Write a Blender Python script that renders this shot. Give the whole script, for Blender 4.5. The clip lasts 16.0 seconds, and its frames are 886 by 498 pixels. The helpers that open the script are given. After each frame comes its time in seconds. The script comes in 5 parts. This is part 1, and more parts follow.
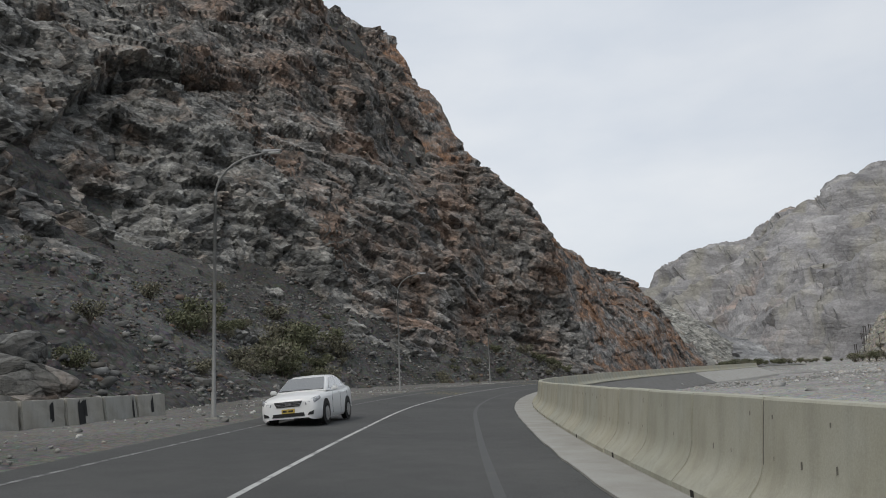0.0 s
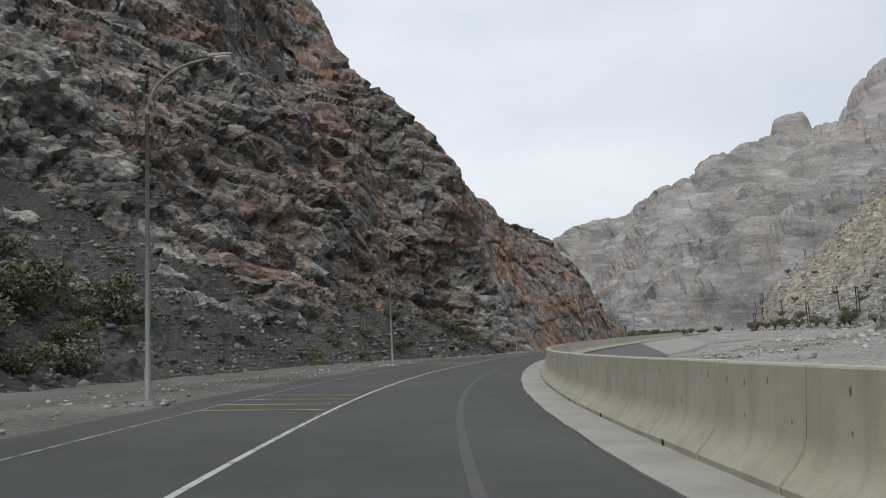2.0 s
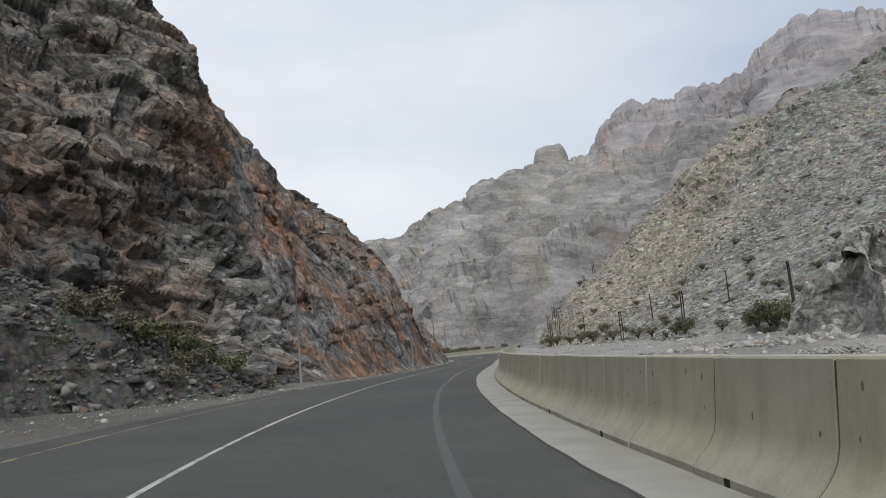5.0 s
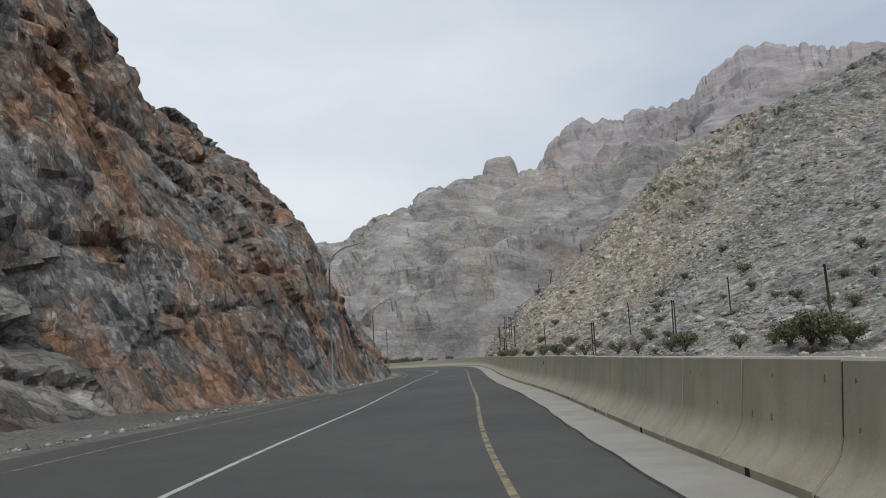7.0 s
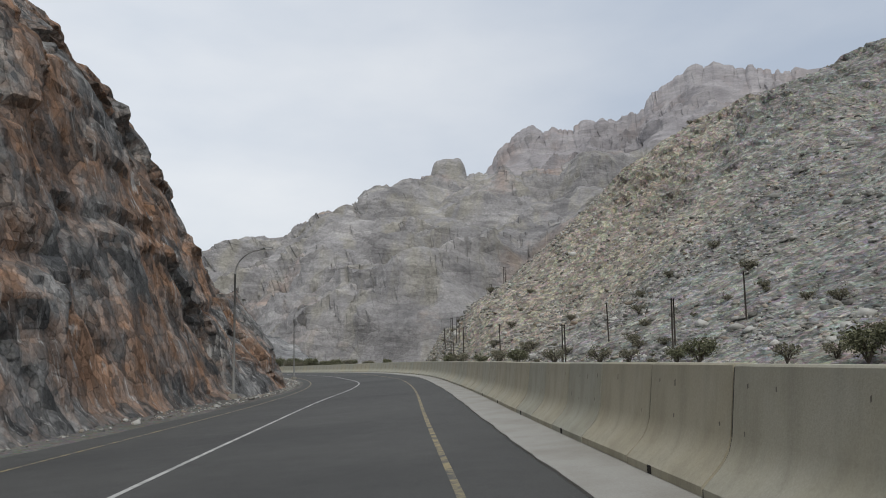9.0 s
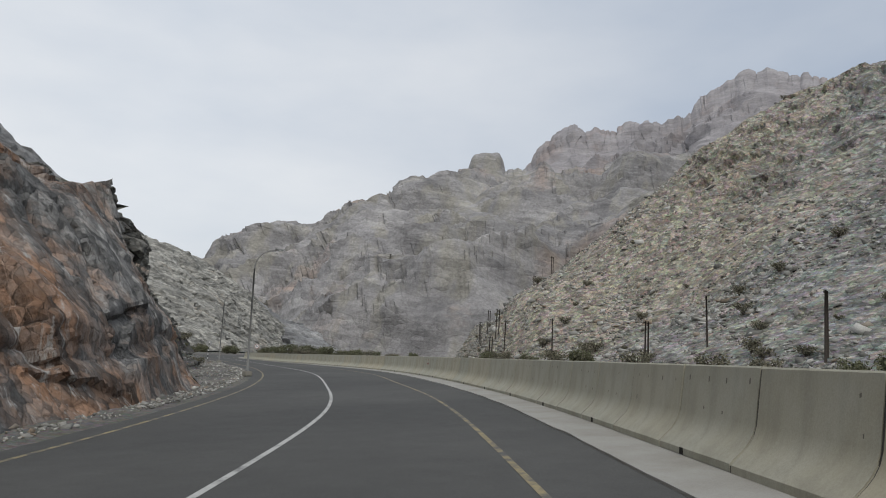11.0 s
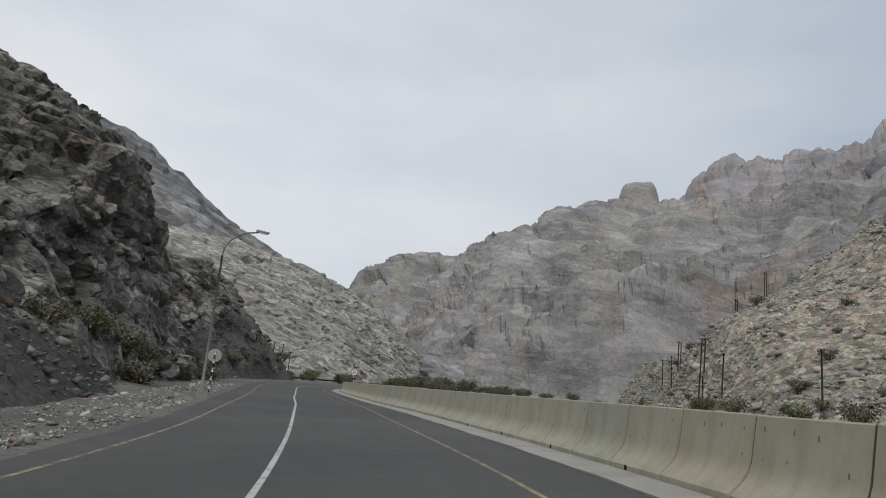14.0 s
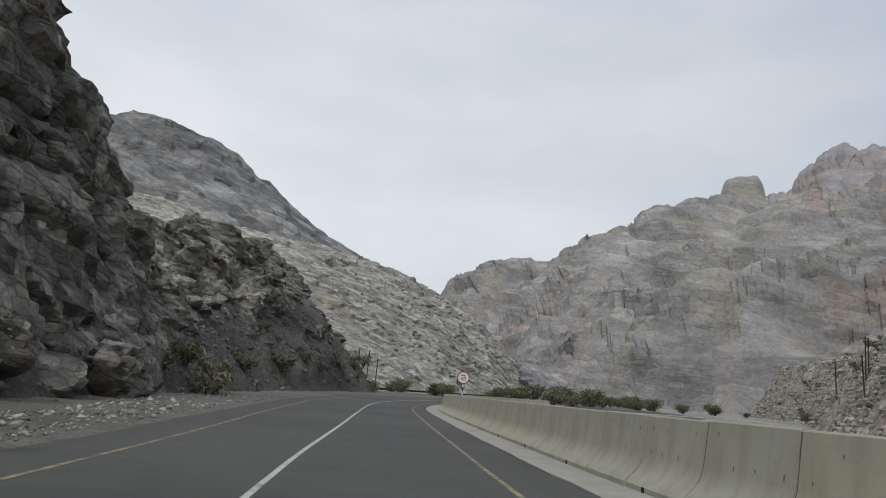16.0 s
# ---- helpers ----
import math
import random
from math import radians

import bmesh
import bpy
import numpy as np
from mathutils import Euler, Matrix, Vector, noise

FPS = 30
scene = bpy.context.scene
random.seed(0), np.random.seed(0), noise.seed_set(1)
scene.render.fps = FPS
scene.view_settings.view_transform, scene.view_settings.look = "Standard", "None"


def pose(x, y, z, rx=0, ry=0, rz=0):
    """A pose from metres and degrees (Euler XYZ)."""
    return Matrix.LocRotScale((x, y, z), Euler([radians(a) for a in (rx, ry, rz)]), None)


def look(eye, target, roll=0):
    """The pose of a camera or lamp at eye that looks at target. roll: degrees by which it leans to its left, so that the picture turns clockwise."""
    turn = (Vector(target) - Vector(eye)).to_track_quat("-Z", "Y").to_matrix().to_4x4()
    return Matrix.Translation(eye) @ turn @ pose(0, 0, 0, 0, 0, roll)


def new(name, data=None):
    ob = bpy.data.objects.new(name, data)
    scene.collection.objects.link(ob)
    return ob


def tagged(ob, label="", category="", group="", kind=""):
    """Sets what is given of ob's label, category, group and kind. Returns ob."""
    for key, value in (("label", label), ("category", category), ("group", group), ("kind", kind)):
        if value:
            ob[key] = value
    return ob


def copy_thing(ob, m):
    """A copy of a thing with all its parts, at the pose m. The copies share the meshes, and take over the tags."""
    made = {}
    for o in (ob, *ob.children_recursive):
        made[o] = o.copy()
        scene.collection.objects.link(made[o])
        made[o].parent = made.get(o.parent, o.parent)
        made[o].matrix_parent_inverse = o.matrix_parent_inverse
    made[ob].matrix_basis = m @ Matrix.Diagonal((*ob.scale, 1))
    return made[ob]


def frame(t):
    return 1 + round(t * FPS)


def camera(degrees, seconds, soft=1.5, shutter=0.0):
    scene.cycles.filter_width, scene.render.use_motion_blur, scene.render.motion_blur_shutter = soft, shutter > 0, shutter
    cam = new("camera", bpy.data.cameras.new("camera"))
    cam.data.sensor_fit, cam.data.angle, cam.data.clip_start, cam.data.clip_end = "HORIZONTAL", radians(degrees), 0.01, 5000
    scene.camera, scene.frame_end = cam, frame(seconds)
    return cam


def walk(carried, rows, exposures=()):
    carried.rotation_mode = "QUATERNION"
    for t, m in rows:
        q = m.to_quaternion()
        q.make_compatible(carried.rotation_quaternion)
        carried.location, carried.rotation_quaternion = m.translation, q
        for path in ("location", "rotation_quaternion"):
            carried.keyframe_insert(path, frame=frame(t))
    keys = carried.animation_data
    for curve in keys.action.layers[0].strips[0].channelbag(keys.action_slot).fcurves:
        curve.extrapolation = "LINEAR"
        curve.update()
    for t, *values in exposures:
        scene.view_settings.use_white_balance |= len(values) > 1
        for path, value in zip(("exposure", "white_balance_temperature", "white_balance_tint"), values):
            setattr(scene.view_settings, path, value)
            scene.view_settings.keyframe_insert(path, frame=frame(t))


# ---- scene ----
cam = camera(62.79, 16.0, 1.0)
# seconds, eye x y z, yaw, pitch, roll
ROWS = [
    (0.0, 0.00, 0.00, 1.407, 0.34, 10.07, 2.68),
    (0.5, 0.02, 9.28, 1.373, -1.73, 10.15, 3.00),
    (1.0, 0.19, 18.62, 1.378, -5.27, 8.79, 3.73),
    (1.5, 0.39, 27.88, 1.377, -7.06, 8.11, 4.03),
    (2.0, 1.00, 37.27, 1.377, -8.55, 7.81, 3.87),
    (2.5, 2.10, 46.67, 1.379, -11.60, 7.44, 3.90),
    (3.0, 3.62, 55.77, 1.373, -15.98, 7.01, 4.64),
    (3.5, 5.62, 64.62, 1.366, -19.75, 6.86, 5.34),
    (4.0, 7.88, 73.29, 1.367, -21.75, 7.52, 5.82),
    (4.5, 10.55, 81.93, 1.366, -24.20, 7.66, 5.67),
    (5.0, 13.76, 90.72, 1.361, -26.37, 8.17, 5.53),
    (7.5, 34.94, 133.03, 1.365, -32.87, 8.71, 2.74),
    (8.0, 40.13, 141.26, 1.384, -34.82, 8.81, 2.31),
    (8.5, 45.46, 149.28, 1.404, -35.77, 8.88, 1.92),
    (11.0, 70.72, 189.68, 1.370, -34.00, 8.61, -2.29),
    (11.5, 75.25, 197.69, 1.370, -33.23, 8.90, -2.69),
    (12.0, 79.55, 205.70, 1.362, -31.79, 9.02, -3.06),
    (12.5, 83.67, 214.10, 1.370, -29.31, 9.10, -3.65),
    (13.0, 87.47, 222.55, 1.379, -26.23, 9.39, -4.62),
    (13.5, 91.00, 231.09, 1.394, -24.61, 10.24, -4.79),
    (14.0, 94.13, 239.66, 1.402, -23.07, 10.84, -4.87),
    (14.5, 96.84, 248.20, 1.395, -21.33, 11.04, -4.93),
    (15.0, 99.15, 256.72, 1.375, -19.11, 11.10, -5.01),
    (15.5, 101.22, 265.36, 1.370, -17.25, 11.11, -4.85),
    (16.0, 102.94, 273.79, 1.375, -15.83, 11.04, -4.34),
]
walk(cam, [(t, pose(x, y, z, 90 + pitch, roll, yaw)) for t, x, y, z, yaw, pitch, roll in ROWS],
     [(0, -.05), (.5, .02), (1.0, .26), (1.5, .1), (2.5, .1), (3.5, .1), (4.0, .02), (4.5, .12), (7.5, 0), (8.5, 0), (11.0, -.08), (12.5, -.1), (13.5, -.18), (14.5, -.12), (16.0, -.1)])

# ---- light ----
SUN_AZ, SUN_EL = 212.0, 50.0   # compass degrees from +y clockwise, height
world = bpy.data.worlds.new("sky")
scene.world = world
world.use_nodes = True
wn, wl = world.node_tree.nodes, world.node_tree.links
wn.clear()
w_out = wn.new("ShaderNodeOutputWorld")
w_bg = wn.new("ShaderNodeBackground")
w_sky = wn.new("ShaderNodeTexSky")
w_sky.sky_type, w_sky.sun_disc = "NISHITA", False
w_sky.sun_elevation, w_sky.sun_rotation = radians(SUN_EL), radians(SUN_AZ)
w_sky.dust_density, w_sky.air_density = 4.0, 1.2
w_gain = wn.new("ShaderNodeMixRGB")
w_gain.blend_type = "MULTIPLY"
w_gain.inputs[0].default_value = 1.0
w_gain.inputs[2].default_value = (0.09, 0.09, 0.09, 1)
w_co = wn.new("ShaderNodeTexCoord")
w_map = wn.new("ShaderNodeMapping")
w_map.inputs["Scale"].default_value = (1.0, 1.0, 2.6)
w_noise = wn.new("ShaderNodeTexNoise")
w_noise.inputs["Scale"].default_value, w_noise.inputs["Detail"].default_value = 1.7, 6
w_noise.inputs["Roughness"].default_value = 0.5
w_ramp = wn.new("ShaderNodeValToRGB")
w_ramp.color_ramp.elements[0].position, w_ramp.color_ramp.elements[1].position = 0.36, 0.7
w_ramp.color_ramp.elements[0].color = (0.6, 0.655, 0.74, 1)
w_ramp.color_ramp.elements[1].color = (0.84, 0.855, 0.88, 1)
w_mix = wn.new("ShaderNodeMixRGB")
w_mix.inputs[0].default_value = 0.86
wl.new(w_co.outputs["Generated"], w_map.inputs["Vector"])
wl.new(w_map.outputs["Vector"], w_noise.inputs["Vector"])
wl.new(w_noise.outputs["Fac"], w_ramp.inputs["Fac"])
wl.new(w_sky.outputs["Color"], w_gain.inputs[1])
wl.new(w_gain.outputs["Color"], w_mix.inputs[1])
wl.new(w_ramp.outputs["Color"], w_mix.inputs[2])
# thinner, bluer cloud towards the east
w_xyz = wn.new("ShaderNodeSeparateXYZ")
w_half = wn.new("ShaderNodeMath")
w_half.operation = "MULTIPLY_ADD"
w_half.inputs[1].default_value, w_half.inputs[2].default_value = 0.5, 0.5
w_side = wn.new("ShaderNodeValToRGB")
w_side.color_ramp.elements[0].position, w_side.color_ramp.elements[1].position = 0.6, 0.97
w_side.color_ramp.elements[0].color = (1.115, 1.12, 1.115, 1)
w_side.color_ramp.elements[1].color = (0.765, 0.81, 0.872, 1)
w_tint = wn.new("ShaderNodeMixRGB")
w_tint.blend_type = "MULTIPLY"
w_tint.inputs[0].default_value = 1.0
wl.new(w_co.outputs["Generated"], w_xyz.inputs[0])
wl.new(w_xyz.outputs["X"], w_half.inputs[0])
wl.new(w_half.outputs[0], w_side.inputs["Fac"])
wl.new(w_mix.outputs["Color"], w_tint.inputs[1])
wl.new(w_side.outputs["Color"], w_tint.inputs[2])
wl.new(w_tint.outputs["Color"], w_bg.inputs["Color"])
wl.new(w_bg.outputs["Background"], w_out.inputs["Surface"])
sun_data = bpy.data.lights.new("sun", "SUN")
sun_data.energy, sun_data.angle, sun_data.color = 1.15, radians(11), (1.0, 0.96, 0.895)
sun = new("sun", sun_data)
saz, sel = radians(SUN_AZ), radians(SUN_EL)
sun_dir = Vector((math.sin(saz) * math.cos(sel), math.cos(saz) * math.cos(sel), math.sin(sel)))
sun.matrix_world = look(sun_dir * 300, (0, 0, 0))

# ---- noise ----
def lattice(ix, iy, iz, k):
    h = (ix.astype(np.int64) * 374761393 + iy.astype(np.int64) * 668265263 + iz.astype(np.int64) * 2147483647 + k * 1274126177) & 0xFFFFFFFF
    h = ((h ^ (h >> 13)) * 1274126177) & 0xFFFFFFFF
    h = ((h ^ (h >> 16)) * 2246822519) & 0xFFFFFFFF
    return ((h ^ (h >> 15)) & 0xFFFFFF) / float(0xFFFFFF)


def smooth_noise(p, k=0):
    """Value noise from -1 to 1 at the points p (n x 3)."""
    i = np.floor(p)
    u = p - i
    u = u * u * u * (u * (u * 6 - 15) + 10)
    r = 0
    for a in (0, 1):
        for b in (0, 1):
            for c in (0, 1):
                w = (u[:, 0] if a else 1 - u[:, 0]) * (u[:, 1] if b else 1 - u[:, 1]) * (u[:, 2] if c else 1 - u[:, 2])
                r = r + w * lattice(i[:, 0] + a, i[:, 1] + b, i[:, 2] + c, k)
    return 2 * r - 1


def layered(p, octaves=4, k=0, gain=0.5):
    r, a = 0, 1.0
    for o in range(octaves):
        r = r + a * smooth_noise(p * 2.03 ** o + 17.3 * o, k + o)
        a *= gain
    return r


def cells(p, k=0):
    """The random value of the nearest cell, the distances to the nearest and the second seed, and the height of a tilted facet on the cell."""
    i = np.floor(p)
    d1 = np.full(len(p), 9.0)
    d2 = np.full(len(p), 9.0)
    val, tilt = np.zeros(len(p)), np.zeros(len(p))
    for a in (-1, 0, 1):
        for b in (-1, 0, 1):
            for c in (-1, 0, 1):
                q = i + (a, b, c)
                s = [q[:, n] + 0.1 + 0.8 * lattice(q[:, 0], q[:, 1], q[:, 2], k + 7 + n) for n in range(3)]
                d = np.sqrt((s[0] - p[:, 0]) ** 2 + (s[1] - p[:, 1]) ** 2 + (s[2] - p[:, 2]) ** 2)
                near = d < d1
                d2 = np.where(near, d1, np.minimum(d2, d))
                val = np.where(near, lattice(q[:, 0], q[:, 1], q[:, 2], k + 3), val)
                tilt = np.where(near, sum((p[:, n] - s[n]) * (2 * lattice(q[:, 0], q[:, 1], q[:, 2], k + 13 + n) - 1) for n in range(3)), tilt)
                d1 = np.where(near, d, d1)
    return val, d1, d2, tilt


def bedding(p, dip, strike, flat):
    """Coordinates in which the rock's beds lie flat and their thickness is stretched."""
    a, b = radians(strike), radians(dip)
    n = np.array((math.sin(a) * math.sin(b), math.cos(a) * math.sin(b), math.cos(b)))
    t1 = np.array((math.cos(a), -math.sin(a), 0.0))
    t2 = np.cross(n, t1)
    return np.stack([p @ t1, p @ t2, (p @ n) * flat], -1)


def rocky(p, size, dip=25, strike=60, flat=1.8, k=0, fine=1.0, gaps=1.0):
    """Fractured rock: beds of three thicknesses, broken by joints into tilted blocks that stand out or back, and the saw-tooth of the beds, to be laid outwards."""
    n3 = lambda sc, kk: np.stack([smooth_noise(p / sc, kk + i) for i in range(3)], -1)
    w = p + 0.3 * size * n3(size * 1.5, k + 31) + 0.07 * size * n3(size * 0.4, k + 34) + 0.02 * size * n3(size * 0.13, k + 37)
    q = bedding(w, dip, strike, 1.0)
    none = np.zeros(len(p))
    v, d1, d2, tilt = cells(q * np.array((1, 1, 0.5 * flat)) / (size * 1.5), k)
    r = size * (0.22 * (v - 0.5) + 0.35 * tilt)
    for n, (s, a, gap) in enumerate(((0.66, 0.5, 0.5), (0.25, 0.36 * fine, 0.4), (0.11, 0.24 * fine, 0.3))):
        t = s * size * 1.8 / flat
        reach = t * 2.3
        b = q[:, 2] / t + 0.5 * smooth_noise(p / (size * 2.5), k + 60 + n)
        b = b + 0.35 * smooth_noise(np.stack([b * 0.9, none, none], -1), k + 63 + n)
        fb = np.floor(b)
        x = q[:, 0] / reach + 7 * lattice(fb, none, none, k + 71 + n) + 0.25 * smooth_noise(q / t, k + 74 + n)
        y = q[:, 1] / reach + 7 * lattice(fb, none, none + 1, k + 71 + n)
        fx, fy = np.floor(x), np.floor(y)
        h, hx, hy = b - fb, x - fx, y - fy
        spin = [lattice(fb, fx, fy, k + 80 + 4 * n + i) - 0.5 for i in range(4)]
        edge = np.minimum(np.minimum(h, 1 - h), 2.3 * np.minimum(np.minimum(hx, 1 - hx), np.minimum(hy, 1 - hy)))
        r = r + a * t * (1.25 * spin[0] + 0.9 * (h - 0.5) * spin[1] + 1.5 * (hx - 0.5) * spin[2] + 1.5 * (hy - 0.5) * spin[3] - gaps * gap * np.clip(1 - edge / 0.13, 0, 1))
    saw = 0
    for n, (s, a) in enumerate(((0.5, 0.2), (0.2, 0.16))):
        t = s * size * 1.8 / flat
        b = q[:, 2] / t + 0.7 * layered(p / (size * 2.5), 2, k + 66 + n)
        fb = np.floor(b)
        grow = lattice(fb, np.floor(q[:, 0] / (size * 1.7) + 5 * lattice(fb, none, none, k + 91)), np.floor(q[:, 1] / (size * 1.7) + 5 * lattice(fb, none, none + 1, k + 91)), k + 90 + n)
        h = b - fb
        saw = saw + a * t * (0.1 + 1.2 * grow) * (np.where(h < 0.9, h / 0.9, (1 - h) / 0.1) - 0.5)
    return r + 0.16 * size * layered(p / (size * 1.7), 3, k + 50), saw


# ---- mesh helpers ----
def sheet(name, points, material, smooth=False, sharp=0):
    """A mesh from a grid of places (rows x columns x 3)."""
    nu, nv = points.shape[:2]
    idx = np.arange(nu * nv).reshape(nu, nv)
    quads = np.stack([idx[:-1, :-1], idx[1:, :-1], idx[1:, 1:], idx[:-1, 1:]], -1).reshape(-1, 4)
    me = bpy.data.meshes.new(name)
    me.vertices.add(nu * nv)
    me.vertices.foreach_set("co", points.reshape(-1).astype(np.float32))
    me.loops.add(quads.size)
    me.loops.foreach_set("vertex_index", quads.reshape(-1).astype(np.int32))
    me.polygons.add(len(quads))
    me.polygons.foreach_set("loop_start", np.arange(0, quads.size, 4, dtype=np.int32))
    me.polygons.foreach_set("use_smooth", np.full(len(quads), smooth))
    me.update(calc_edges=True)
    if sharp:
        me.set_sharp_from_angle(angle=radians(sharp))
    me.materials.append(material)
    return new(name, me)


def grid_normals(g):
    n = np.cross(np.gradient(g, axis=0), np.gradient(g, axis=1))
    return n / np.maximum(np.linalg.norm(n, axis=2, keepdims=True), 1e-9)


def hermite(nodes, values, q):
    """Smooth values (any width) at q through nodes."""
    nodes, values = np.asarray(nodes, float), np.asarray(values, float)
    one = values.ndim == 1
    v = values[:, None] if one else values
    m = np.gradient(v, nodes, axis=0)
    i = np.clip(np.searchsorted(nodes, q, side="right") - 1, 0, len(nodes) - 2)
    h = (nodes[i + 1] - nodes[i])[:, None]
    u = np.clip((q - nodes[i])[:, None] / h, 0, 1)
    r = (2 * u**3 - 3 * u**2 + 1) * v[i] + (u**3 - 2 * u**2 + u) * h * m[i] + (3 * u**2 - 2 * u**3) * v[i + 1] + (u**3 - u**2) * h * m[i + 1]
    return r[:, 0] if one else r


def part(name, bm, material, parent=None, label=""):
    me = bpy.data.meshes.new(name)
    bm.to_mesh(me)
    bm.free()
    me.materials.append(material)
    ob = new(name, me)
    ob.parent = parent
    if label:
        ob["label"] = label
    return ob


def empty(name, m, **tags):
    ob = new(name)
    ob.matrix_world = m
    return tagged(ob, **tags)


def add_box(bm, size, at=(0, 0, 0), m=None):
    r = bmesh.ops.create_cube(bm, size=1.0)
    mat = Matrix.Translation(at) @ Matrix.Diagonal((*size, 1))
    bmesh.ops.transform(bm, matrix=(m @ mat) if m else mat, verts=r["verts"])
    return r["verts"]


def add_tube(bm, path, radii, sides=10, caps=True):
    """A round tube along a list of places."""
    rings = []
    for i, p in enumerate(path):
        p = Vector(p)
        a, b = Vector(path[max(i - 1, 0)]), Vector(path[min(i + 1, len(path) - 1)])
        d = (b - a).normalized()
        side = d.cross(Vector((0, 0, 1)) if abs(d.z) < 0.95 else Vector((0, 1, 0))).normalized()
        up = side.cross(d)
        r = radii[i] if hasattr(radii, "__len__") else radii
        rings.append([bm.verts.new(p + (side * math.cos(t) + up * math.sin(t)) * r) for t in [2 * math.pi * n / sides for n in range(sides)]])
    for r0, r1 in zip(rings, rings[1:]):
        for n in range(sides):
            f = bm.faces.new((r0[n], r0[(n + 1) % sides], r1[(n + 1) % sides], r1[n]))
            f.smooth = True
    if caps:
        bm.faces.new(rings[0])
        bm.faces.new(rings[-1][::-1])
    return bm


# ---- materials ----
def material(name, rough=0.9, metal=0.0):
    m = bpy.data.materials.new(name)
    m.use_nodes = True
    n, l = m.node_tree.nodes, m.node_tree.links
    b = n["Principled BSDF"]
    b.inputs["Roughness"].default_value, b.inputs["Metallic"].default_value = rough, metal
    b.inputs["Specular IOR Level"].default_value = 0.25
    return m, n, l, b


def tex(n, l, kind, scale, co, detail=5, rough=0.55, stretch=None):
    t = n.new(kind)
    t.inputs["Scale"].default_value = scale
    if kind == "ShaderNodeTexNoise":
        t.inputs["Detail"].default_value, t.inputs["Roughness"].default_value = detail, rough
    if stretch:
        mp = n.new("ShaderNodeMapping")
        mp.vector_type = "TEXTURE"
        mp.inputs["Scale"].default_value = [1 / a for a in stretch[:3]]
        if len(stretch) > 3:
            mp.inputs["Rotation"].default_value = [radians(a) for a in stretch[3:]]
        l.new(co, mp.inputs["Vector"])
        co = mp.outputs["Vector"]
    l.new(co, t.inputs["Vector"])
    return t


def ramp(n, l, fac, stops):
    r = n.new("ShaderNodeValToRGB")
    e = r.color_ramp.elements
    while len(e) < len(stops):
        e.new(0.5)
    for x, (pos, col) in zip(e, stops):
        x.position, x.color = pos, (*col, 1) if len(col) == 3 else col
    l.new(fac, r.inputs["Fac"])
    return r.outputs["Color"]


def blend(n, l, a, b, fac, mode="MIX"):
    x = n.new("ShaderNodeMixRGB")
    x.blend_type = mode
    for s, v in ((1, a), (2, b), (0, fac)):
        if hasattr(v, "is_linked"):
            l.new(v, x.inputs[s])
        else:
            x.inputs[s].default_value = v if s == 0 else (*v, 1)
    return x.outputs["Color"]


def bump(n, l, b, height, distance, strength=1.0, after=None):
    x = n.new("ShaderNodeBump")
    x.inputs["Distance"].default_value, x.inputs["Strength"].default_value = distance, strength
    l.new(height, x.inputs["Height"])
    if after:
        l.new(after, x.inputs["Normal"])
    l.new(x.outputs["Normal"], b.inputs["Normal"])
    return x.outputs["Normal"]


def grey(v):
    return (v, v, v)


def facets(n, l, scale, co, stretch):
    """Broken stone: the height of a tilted plane on each cell, the cell's random colour and the gap at its rim."""
    v = tex(n, l, "ShaderNodeTexVoronoi", scale, co, stretch=stretch)
    rim = tex(n, l, "ShaderNodeTexVoronoi", scale, co, stretch=stretch)
    rim.feature = "DISTANCE_TO_EDGE"
    away, spin, dot = [n.new("ShaderNodeVectorMath") for _ in range(3)]
    away.operation, spin.operation, dot.operation = "SUBTRACT", "SUBTRACT", "DOT_PRODUCT"
    l.new(v.inputs["Vector"].links[0].from_socket, away.inputs[0])
    l.new(v.outputs["Position"], away.inputs[1])
    l.new(v.outputs["Color"], spin.inputs[0])
    spin.inputs[1].default_value = (0.5, 0.5, 0.5)
    l.new(away.outputs["Vector"], dot.inputs[0])
    l.new(spin.outputs["Vector"], dot.inputs[1])
    return dot.outputs["Value"], v.outputs["Color"], rim.outputs["Distance"]


